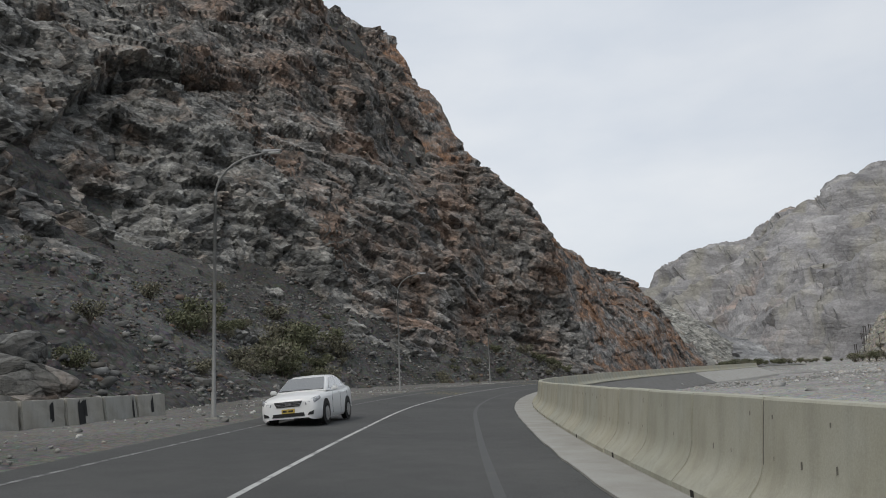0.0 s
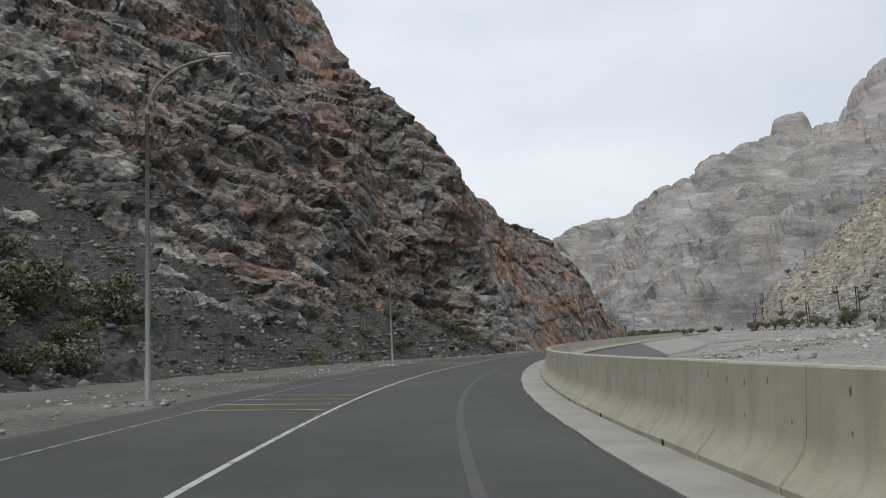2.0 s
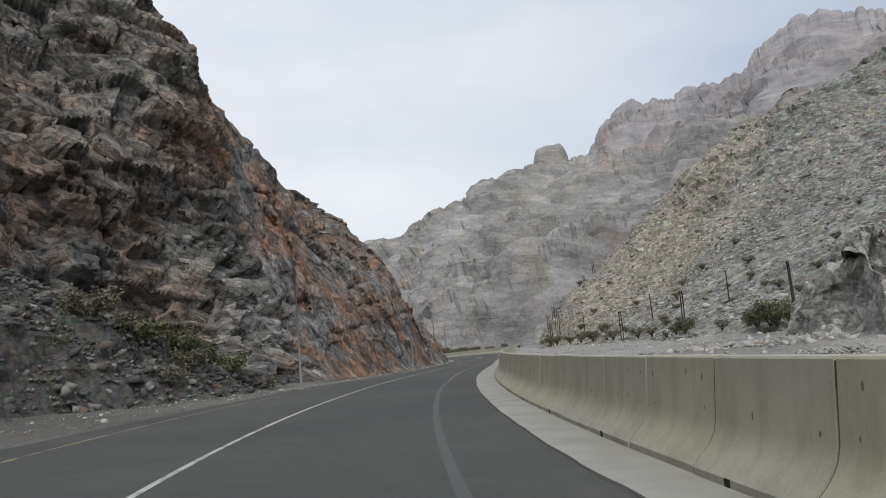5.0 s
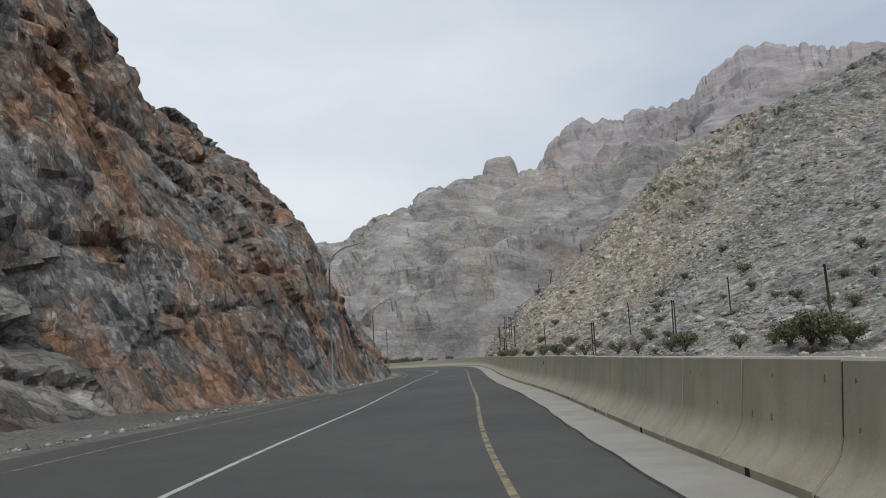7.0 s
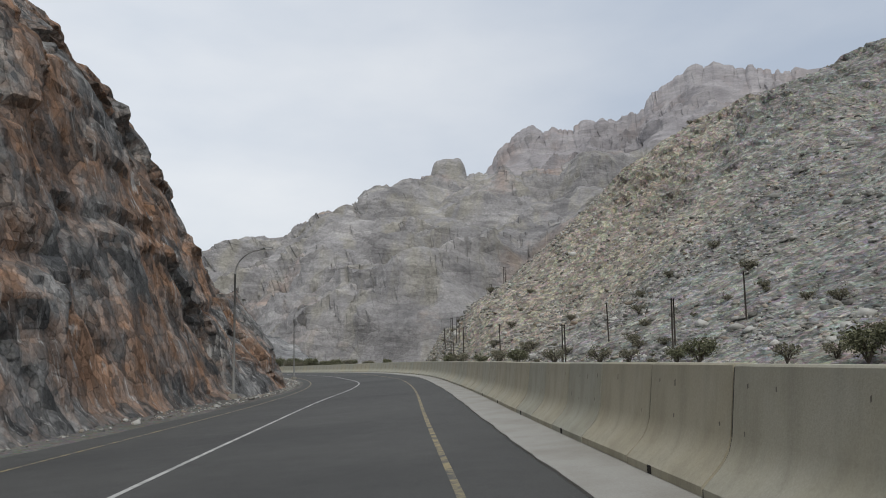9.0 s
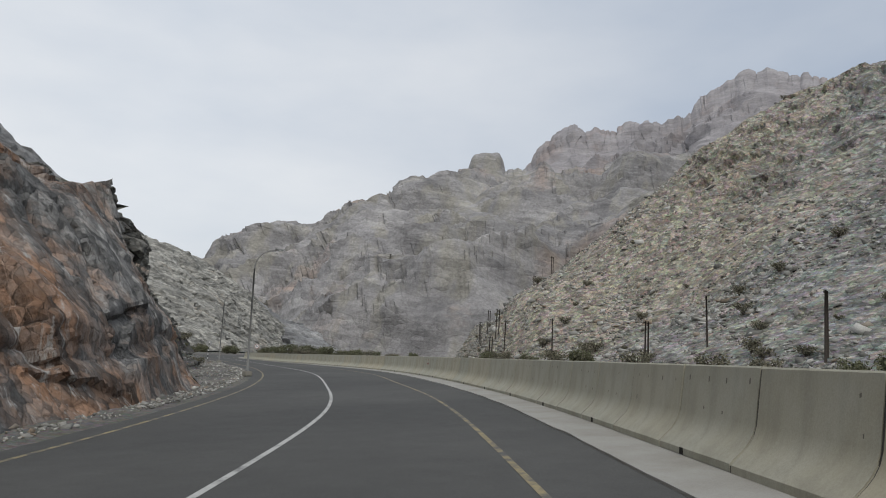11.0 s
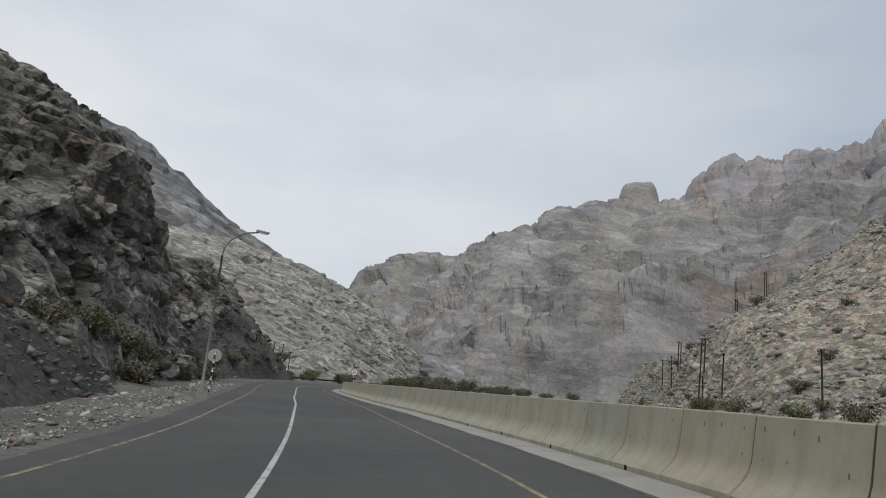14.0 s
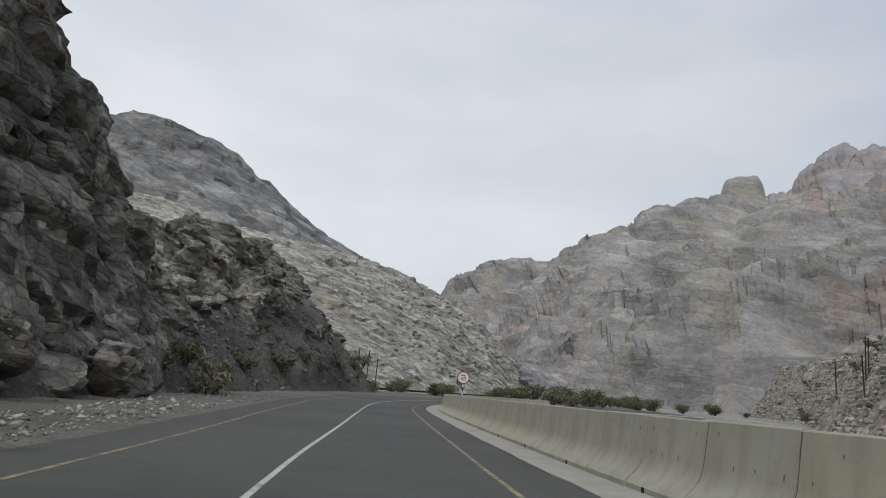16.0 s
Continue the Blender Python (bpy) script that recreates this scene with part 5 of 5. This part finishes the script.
BOULDERS = [(-16.2, 27.5, 1.9, 2.1, 3), (-17.3, 25.2, 1.2, 1.6, 4), (-18.5, 31, 3.2, 1.5, 5), (-15.2, 33, .7, .9, 6), (-19.5, 22, 3.0, 2.0, 7), (-21, 27.5, 5.2, 1.7, 8),
            (-14.4, 62, 1.0, 0.9, 9), (96.2, 303.5, .8, 1.6, 10), (97.6, 306.5, .9, 1.9, 11), (95.6, 299.5, 1.6, 1.5, 12), (98.3, 309.5, .7, 1.1, 13), (94.5, 295.5, .6, 1.0, 14), (98.8, 313, .5, .8, 15), (84.5, 252, .5, .9, 16)]
for x, y, z, size, k in BOULDERS:
    boulder(x, y, z, size, k, M_CLIFF, 37 * k)


# ---- shrubs ----
def leaf_material(name, dark, light):
    m, n, l, b = material(name, 0.75)
    rnd_ = n.new("ShaderNodeNewGeometry").outputs["Random Per Island"]
    l.new(ramp(n, l, rnd_, [(0, dark), (0.7, light), (1.0, tuple(c * 1.3 for c in light))]), b.inputs["Base Color"])
    return m


M_LEAF = leaf_material("shrub_leaf", (0.06, 0.066, 0.038), (0.15, 0.152, 0.09))
M_LEAF_DRY = leaf_material("dry_shrub_leaf", (0.09, 0.086, 0.062), (0.18, 0.17, 0.12))
M_TWIG = plain("twig_bark", (0.1, 0.085, 0.07), 0.9, 0, 0.3)


def shrub(seed, mat, leaves, radius, height, label, leaf=0.07):
    """A shrub: forked limbs and a loose crown of small leaves in clumps."""
    rnd = random.Random(seed)
    root = empty("shrub", Matrix(), label=label, category="shrub", group="shrubs in the wadi")
    bm = bmesh.new()
    tips = []
    for i in range(7):
        a = 2 * math.pi * i / 7 + rnd.uniform(-.4, .4)
        r, h = radius * rnd.uniform(.3, .8), height * rnd.uniform(.55, .95)
        mid = Vector((math.cos(a) * r * .4, math.sin(a) * r * .4, h * .5))
        end = Vector((math.cos(a) * r, math.sin(a) * r, h))
        add_tube(bm, [(0, 0, -0.15), mid, end], [0.05 * radius, 0.035 * radius, 0.012 * radius], 5, False)
        tips += [mid, end]
        for _ in range(3):
            b = a + rnd.uniform(-1.1, 1.1)
            e2 = mid + Vector((math.cos(b) * radius * .4, math.sin(b) * radius * .4, height * rnd.uniform(.1, .4)))
            add_tube(bm, [mid, e2], [0.022 * radius, 0.008 * radius], 4, False)
            tips.append(e2)
    part("trunk", bm, M_TWIG, root, "thin forked grey twigs")
    vs, fc = [], []
    clumps = [(t, rnd.uniform(.18, .34) * radius) for t in tips for _ in range(2)]
    for i in range(leaves):
        c, cr = clumps[rnd.randrange(len(clumps))]
        d = Vector((rnd.gauss(0, 1), rnd.gauss(0, 1), rnd.gauss(0, .75)))
        p = c + d * cr * 0.62
        if p.z < 0.02:
            p.z = abs(p.z) + 0.02
        n = Vector((rnd.gauss(0, 1), rnd.gauss(0, 1), rnd.gauss(0.5, 1))).normalized()
        t = n.orthogonal().normalized()
        t = (Matrix.Rotation(rnd.uniform(0, 6.28), 3, n) @ t) * leaf * rnd.uniform(.6, 1.4)
        b = n.cross(t) * 0.5
        k = len(vs)
        vs += [p - t, p + b, p + t, p - b]
        fc.append((k, k + 1, k + 2, k + 3))
    me = bpy.data.meshes.new("crown")
    me.from_pydata([v[:] for v in vs], [], fc)
    me.materials.append(mat)
    crown = new("crown", me)
    crown.parent = root
    return root


GREEN = "dense olive-green thorny shrub on stony ground"
DRY = "sparse dry grey-brown shrub on a rocky slope"
KINDS = [shrub(1, M_LEAF, 1700, 1.5, 1.9, GREEN, .1), shrub(2, M_LEAF, 1300, 1.2, 1.5, GREEN, .088), shrub(3, M_LEAF_DRY, 600, 1.1, 1.2, DRY, .09), shrub(4, M_LEAF_DRY, 480, .9, .9, DRY, .085), shrub(5, M_LEAF_DRY, 700, 1.3, 1.5, DRY, .105)]
used = set()


def plant(k, x, y, z, size, turn):
    m = pose(x, y, z, 0, 0, turn) @ Matrix.Scale(size, 4)
    if k not in used:
        used.add(k)
        KINDS[k].matrix_basis = m
    else:
        ob = copy_thing(KINDS[k], m)
        ob.scale = (size, size, size)


def height_on(grid, x, y):
    p = grid.reshape(-1, 3)
    return float(p[np.argmin((p[:, 0] - x) ** 2 + (p[:, 1] - y) ** 2), 2])


rnd = random.Random(12)
# by name of place: the thick ones at the hillside's foot
for x, y, k, size in ((133, 187, 0, 2.7), (136, 191, 1, 2.6), (131, 182, 1, 2.2), (138, 196, 0, 2.1), (144, 222, 0, 1.9), (147, 228, 1, 1.6), (154, 250, 4, 1.9), (160, 268, 4, 2.0), (139, 206, 2, 1.8),
                      (168, 288, 0, 1.9), (172, 300, 4, 2.2), (176, 312, 1, 1.8), (183, 330, 4, 2.2), (150, 240, 2, 2.0), (190, 345, 0, 1.8)):
    plant(k, x, y, max(height_on(GRIDS["R"], x, y), 0.6) - 0.1, size, rnd.uniform(0, 360))
q, r = pick(GRIDS["R"], lambda p: ar * np.clip(1.1 - p[:, 2] / 45, 0.02, 1) * (p[:, 0] < 290), 120, 15)
for x, y, z in q:
    plant(rnd.choice((2, 2, 3, 4, 4)), x, y, z - 0.1, rnd.uniform(.8, 1.9), rnd.uniform(0, 360))
# left side, on the scree and at the cliff's foot
for key, count, top in (("SA", 46, 18), ("SB", 22, 10), ("SC", 44, 9)):
    ar = cell_area(GRIDS[key])
    q, r = pick(GRIDS[key], lambda p: ar * np.clip((top - p[:, 2]) / top, 0.01, 1) * ((p[:, 1] < 140) | (p[:, 1] > 232)), count, 40 + count)
    for x, y, z in q:
        plant(rnd.choice((1, 2, 3, 4)), x, y, z - 0.1, rnd.uniform(.5, 1.25), rnd.uniform(0, 360))
for x, y, k, size in ((19.5, 137.6, 1, 1.1), (17, 136.5, 1, 1.4), (22.5, 139, 0, 1.0), (14.5, 134.5, 4, 1.3), (91.6, 287, 1, 1.3), (91, 284, 0, 1.1), (93.6, 293, 1, 1.2), (92.6, 290, 4, 1.2), (95.3, 298.5, 0, .9),
                      (100, 321, 1, 1.0), (101.5, 326, 4, 1.2), (103.5, 335, 1, 1.1), (90, 279, 4, 1.1), (107, 345, 1, 1.3), (-13.6, 75, 1, 1.2), (-12.8, 80, 4, 1.4), (-15.8, 71, 1, 1.5), (-17.5, 78, 1, 1.8), (-19, 83, 4, 1.8)):
    key = "SA" if y < 105 else ("SB" if y < 170 else "SC")
    plant(k, x, y, height_on(GRIDS[key], x, y) - 0.15, size, rnd.uniform(0, 360))
# the green patch on the scree below the arched overhang
for i in range(20):
    y = rnd.uniform(60, 92)
    x = -14.5 + 0.12 * (y - 60) - rnd.uniform(2, 13)
    plant(rnd.choice((0, 1, 1, 4, 2)), x, y, height_on(GRIDS["SA"], x, y) - 0.15, rnd.uniform(.9, 1.9), rnd.uniform(0, 360))
# thickets at the end of the straight
for i in range(48):
    x = rnd.uniform(118, 250)
    y = 372 + (x - 118) * 0.62 + rnd.uniform(0, 45)
    plant(rnd.choice((0, 1, 1, 4)), x, y, float(ground_height(np.array([[x, y]]))[0]) - 0.1, rnd.uniform(1.0, 2.3), rnd.uniform(0, 360))


# ---- utility poles ----
def pole_frame(double):
    root = empty("utility_pole", Matrix(), label="dark double wooden utility pole on the stony slope" if double else "dark single wooden utility pole on the stony slope", category="utility pole", group="utility poles")
    for x in ((-.75, .75) if double else (0,)):
        bm = bmesh.new()
        add_tube(bm, [(x, 0, -0.6), (x * .9, 0, 4.5), (x * .82, 0, 8.6)], [0.17, 0.15, 0.12], 9)
        part("pole", bm, M_POLE_WOOD, root)
    bm = bmesh.new()
    add_box(bm, (2.2 if double else 1.3, 0.12, 0.14), (0, 0.14, 8.3))
    arm = part("crossarm", bm, M_POLE_WOOD, root)
    for x in ((-.95, 0, .95) if double else (-.55, .55)):
        bm = bmesh.new()
        add_tube(bm, [(x, .14, 8.37), (x, .14, 8.5), (x, .14, 8.62)], [.035, .06, .03], 7)
        part("insulator", bm, M_GALV, arm)
    return root


twin, single = pole_frame(True), pole_frame(False)
done = set()
for x, y, double, turn in ((149, 195, 1, 25), (160, 238, 1, 20), (167, 272, 1, 20), (210, 367, 1, 15), (232, 400, 1, 20), (255, 392, 1, 20), (262, 410, 1, 20), (196, 352, 1, 20), (167, 228, 0, 20), (175, 266, 0, 30), (198.5, 349, 0, 10), (222, 391, 0, 10), (188, 318, 0, 10), (243, 420, 0, 0)):
    m = pose(x, y, height_on(GRIDS["R"], x, y), rnd.uniform(-2, 2), rnd.uniform(-2, 2), turn)
    src = twin if double else single
    if double in done:
        copy_thing(src, m)
    else:
        done.add(double)
        src.matrix_basis = m
for x, y in ((137, 487), (140.5, 490), (143, 489)):
    copy_thing(single, pose(x, y, height_on(GRIDS["P"], x, y) - 0.3, 2, 0, 30))


# ---- car ----
M_CAR = plain("white_car_paint", (0.72, 0.72, 0.71), 0.28, 0, 0.05, 1.5)
M_GLASS = plain("tinted_glass", (0.05, 0.058, 0.062), 0.04, 0, 0.1, 2)
M_GLASS.node_tree.nodes["Principled BSDF"].inputs["Coat Weight"].default_value = 1.0
M_GLASS.node_tree.nodes["Principled BSDF"].inputs["Coat IOR"].default_value = 2.0
M_TYRE = plain("tyre_rubber", (0.02, 0.02, 0.02), 0.85)
M_RIM = plain("alloy_rim", (0.42, 0.42, 0.43), 0.35, 0.7)
M_CHROME = plain("chrome", (0.6, 0.6, 0.62), 0.15, 1.0)
M_LAMP_GLASS = plain("headlamp_glass", (0.36, 0.37, 0.38), 0.1, 0, 0.5, 12)
M_PLATE = plain("number_plate_yellow", (0.45, 0.33, 0.08), 0.5)
for mm in (M_CAR, M_GLASS, M_LAMP_GLASS):
    mm.node_tree.nodes["Principled BSDF"].inputs["Specular IOR Level"].default_value = 0.5


def skin(bm, rows, close=True):
    """Faces between rows of places with the same count."""
    vs = [[bm.verts.new(p) for p in r] for r in rows]
    for a, b in zip(vs, vs[1:]):
        for i in range(len(a) - 1):
            f = bm.faces.new((a[i], a[i + 1], b[i + 1], b[i]))
            f.smooth = True
    if close:
        bm.faces.new(vs[0][::-1])
        bm.faces.new(vs[-1])
    bmesh.ops.recalc_face_normals(bm, faces=bm.faces)


def panel(bm, corners, depth=0.006):
    """A thin plate through four places, proud along its own normal."""
    c = [Vector(p) for p in corners]
    n = (c[1] - c[0]).cross(c[3] - c[0]).normalized()
    a, b = [bm.verts.new(p + n * depth) for p in c], [bm.verts.new(p - n * depth) for p in c]
    k = len(c)
    bm.faces.new(a)
    bm.faces.new(b[::-1])
    for i in range(k):
        bm.faces.new((a[i], b[i], b[(i + 1) % k], a[(i + 1) % k]))
    bmesh.ops.recalc_face_normals(bm, faces=bm.faces)


def car():
    root = empty("car", Matrix(), label="white four-door saloon car on the oncoming lane", category="car")
    ys = (2.27, 2.245, 2.12, 1.75, 1.05, .3, -.5, -1.3, -1.75, -2.12, -2.24, -2.27)
    ws = (.64, .735, .83, .87, .88, .88, .88, .87, .85, .8, .72, .6)
    tops = (.7, .775, .84, .9, .96, .99, 1.01, 1.03, 1.07, 1.08, 1.03, .95)
    lows = (.26, .21, .19, .18, .17, .17, .17, .18, .22, .28, .32, .38)
    rows = []
    for y, w, t, b in zip(ys, ws, tops, lows):
        half = [(w * .9, b), (w * .985, b + .1), (w, (b + t) / 2), (w * .985, t - .16), (w * .93, t - .05), (w * .8, t), (w * .4, t + .025)]
        rows.append([(x, y, z) for x, z in half] + [(0, y, t + .03)] + [(-x, y, z) for x, z in half[::-1]])
        rows[-1].append(rows[-1][0])
    bm = bmesh.new()
    skin(bm, [r[:-1] for r in rows])
    part("body", bm, M_CAR, root)
    # cabin
    cab = ((1.02, .78, .99, .76), (.72, .79, 1.16, .7), (.28, .8, 1.4, .62), (-.1, .8, 1.465, .6), (-.7, .8, 1.46, .6), (-1.15, .79, 1.38, .6), (-1.6, .78, 1.18, .66), (-1.86, .77, 1.07, .72))
    rows = []
    for y, wb, zt, wt in cab:
        half = [(wb, .97), (wb * .55 + wt * .45, .97 + (zt - .97) * .5), (wt + .02, zt - .035), (wt * .9, zt), (wt * .4, zt + .015)]
        rows.append([(x, y, z) for x, z in half] + [(0, y, zt + .018)] + [(-x, y, z) for x, z in half[::-1]])
    bm = bmesh.new()
    skin(bm, rows)
    part("roof", bm, M_CAR, root)
    bm = bmesh.new()
    panel(bm, [(-.7, .985, 1.03), (.7, .985, 1.03), (.57, .33, 1.395), (-.57, .33, 1.395)], .012)
    glass = part("windscreen", bm, M_GLASS, root, "dark windscreen")
    for x0 in (-.35, .15):
        bm = bmesh.new()
        add_tube(bm, [(x0, 1.02, 1.035), (x0 + .45, .99, 1.06)], .008, 5)
        part("wiper", bm, M_BLACK, glass)
    bm = bmesh.new()
    panel(bm, [(.66, -1.8, 1.1), (-.66, -1.8, 1.1), (-.54, -1.2, 1.365), (.54, -1.2, 1.365)], .012)
    part("rear_window", bm, M_GLASS, root)
    for sx in (-1, 1):
        for a, b, c, d in (((.62, 1.04), (-.28, 1.04), (-.26, 1.39), (.2, 1.36)), ((-.36, 1.04), (-1.2, 1.06), (-1.02, 1.34), (-.34, 1.39))):
            bm = bmesh.new()
            xs = [.79 - (z - .97) * .4 + .008 for _, z in (a, b, c, d)]
            pts = [(sx * x, y, z) for x, (y, z) in zip(xs, (a, b, c, d))]
            panel(bm, pts if sx > 0 else pts[::-1], .012)
            part("side_window", bm, M_GLASS, root, "tinted side window")
        for y in (-.15, -1.02):
            bm = bmesh.new()
            add_box(bm, (.03, .2, .035), (sx * .885, y, .9))
            bmesh.ops.bevel(bm, geom=bm.edges[:], offset=.01, segments=1, affect="EDGES")
            part("door_handle", bm, M_CAR, root)
        for y in (.66, -.32, -1.22):
            bm = bmesh.new()
            panel(bm, [(sx * .881, y - .003, .3), (sx * .881, y + .003, .3), (sx * .879, y + .003, .93), (sx * .879, y - .003, .93)], .003)
            part("door_gap", bm, M_BLACK, root)
        bm = bmesh.new()
        add_box(bm, (.2, .1, .13), (sx * .97, .68, 1.03))
        bmesh.ops.bevel(bm, geom=bm.edges[:], offset=.035, segments=2, affect="EDGES")
        mirror = part("mirror", bm, M_CAR, root)
        bm = bmesh.new()
        low = [(.5, 2.275, .62), (.64, 2.262, .625), (.76, 2.2, .66), (.845, 2.08, .72), (.872, 1.92, .785)]
        high = [(.49, 2.235, .745), (.63, 2.215, .775), (.735, 2.14, .81), (.8, 2.03, .835), (.835, 1.9, .84)]
        skin(bm, [[(sx * x, y, z) for x, y, z in low], [(sx * (a[0] + b[0]) / 2 * 1.012, (a[1] + b[1]) / 2 + .018, (a[2] + b[2]) / 2 + .004) for a, b in zip(low, high)], [(sx * x, y, z) for x, y, z in high]], False)
        bmesh.ops.solidify(bm, geom=bm.faces[:], thickness=0.03)
        part("headlight", bm, M_LAMP_GLASS, root, "clear headlight")
        bm = bmesh.new()
        panel(bm, [(sx * .56, 2.268, .33), (sx * .72, 2.235, .33), (sx * .745, 2.22, .45), (sx * .6, 2.262, .4)], .025)
        part("fog_light", bm, M_BLACK, root)
        bm = bmesh.new()
        panel(bm, [(sx * .5, -2.26, .75), (sx * .76, -2.14, .75), (sx * .76, -2.14, .95), (sx * .5, -2.24, .95)], .015)
        part("tail_light", bm, M_RED, root, "red tail light")
        for y in (1.36, -1.24):
            # flat black disc on the body paints the dark of the arch's hollow
            bm = bmesh.new()
            disc(bm, .385, .03, pose(sx * .868, y, .36, 0, 90, 0), 26)
            part("wheel_arch_dark", bm, M_BLACK, root)
            bm = bmesh.new()
            disc(bm, .315, .2, pose(sx * .79, y, .315, 0, 90, 0), 28)
            bmesh.ops.bevel(bm, geom=[e for e in bm.edges if e.calc_face_angle(0) > 1], offset=.03, segments=2, affect="EDGES")
            tyre = part("wheel", bm, M_TYRE, root)
            bm = bmesh.new()
            disc(bm, .205, .02, pose(sx * .893, y, .315, 0, 90, 0), 24)
            for k in range(7):
                add_box(bm, (.022, .04, .19), (0, 0, .1), pose(sx * .9, y, .315, 360 / 7 * k, 0, 0))
            part("rim", bm, M_RIM, tyre, "silver spoked rim")
    for k, z in enumerate((.62, .665, .71)):
        bm = bmesh.new()
        add_box(bm, (.7 + .06 * k, .03, .018), (0, 2.29 - .008 * k, z))
        part("grille_slat", bm, M_CHROME, root)
    bm = bmesh.new()
    panel(bm, [(-.34, 2.28, .59), (.34, 2.28, .59), (.42, 2.262, .735), (-.42, 2.262, .735)], .015)
    part("grille", bm, M_BLACK, root)
    bm = bmesh.new()
    add_box(bm, (.17, .03, .09), (0, 2.292, .675))
    bmesh.ops.bevel(bm, geom=bm.edges[:], offset=.012, segments=2, affect="EDGES")
    part("badge", bm, M_CHROME, root)
    bm = bmesh.new()
    panel(bm, [(-.48, 2.28, .31), (.48, 2.28, .31), (.45, 2.275, .41), (-.45, 2.275, .41)], .012)
    part("air_intake", bm, M_BLACK, root)
    bm = bmesh.new()
    add_box(bm, (.38, .02, .12), (0, 2.3, .47))
    plate = part("number_plate", bm, M_PLATE, root, "yellow number plate")
    for x, w in ((-.08, .14), (.1, .12)):
        bm = bmesh.new()
        add_box(bm, (w, .006, .05), (x, 2.312, .47))
        part("lettering_bar", bm, M_BLACK, plate)
    bm = bmesh.new()
    add_box(bm, (1.15, .2, .025), (0, -2.14, 1.17))
    for x in (-.5, .5):
        add_box(bm, (.05, .1, .1), (x, -2.12, 1.12))
    part("spoiler", bm, M_CAR, root)
    return root


saloon = car()
saloon.matrix_basis = pose(-4.33, 23.5, 0.2, 0.0, 2.6, 174)
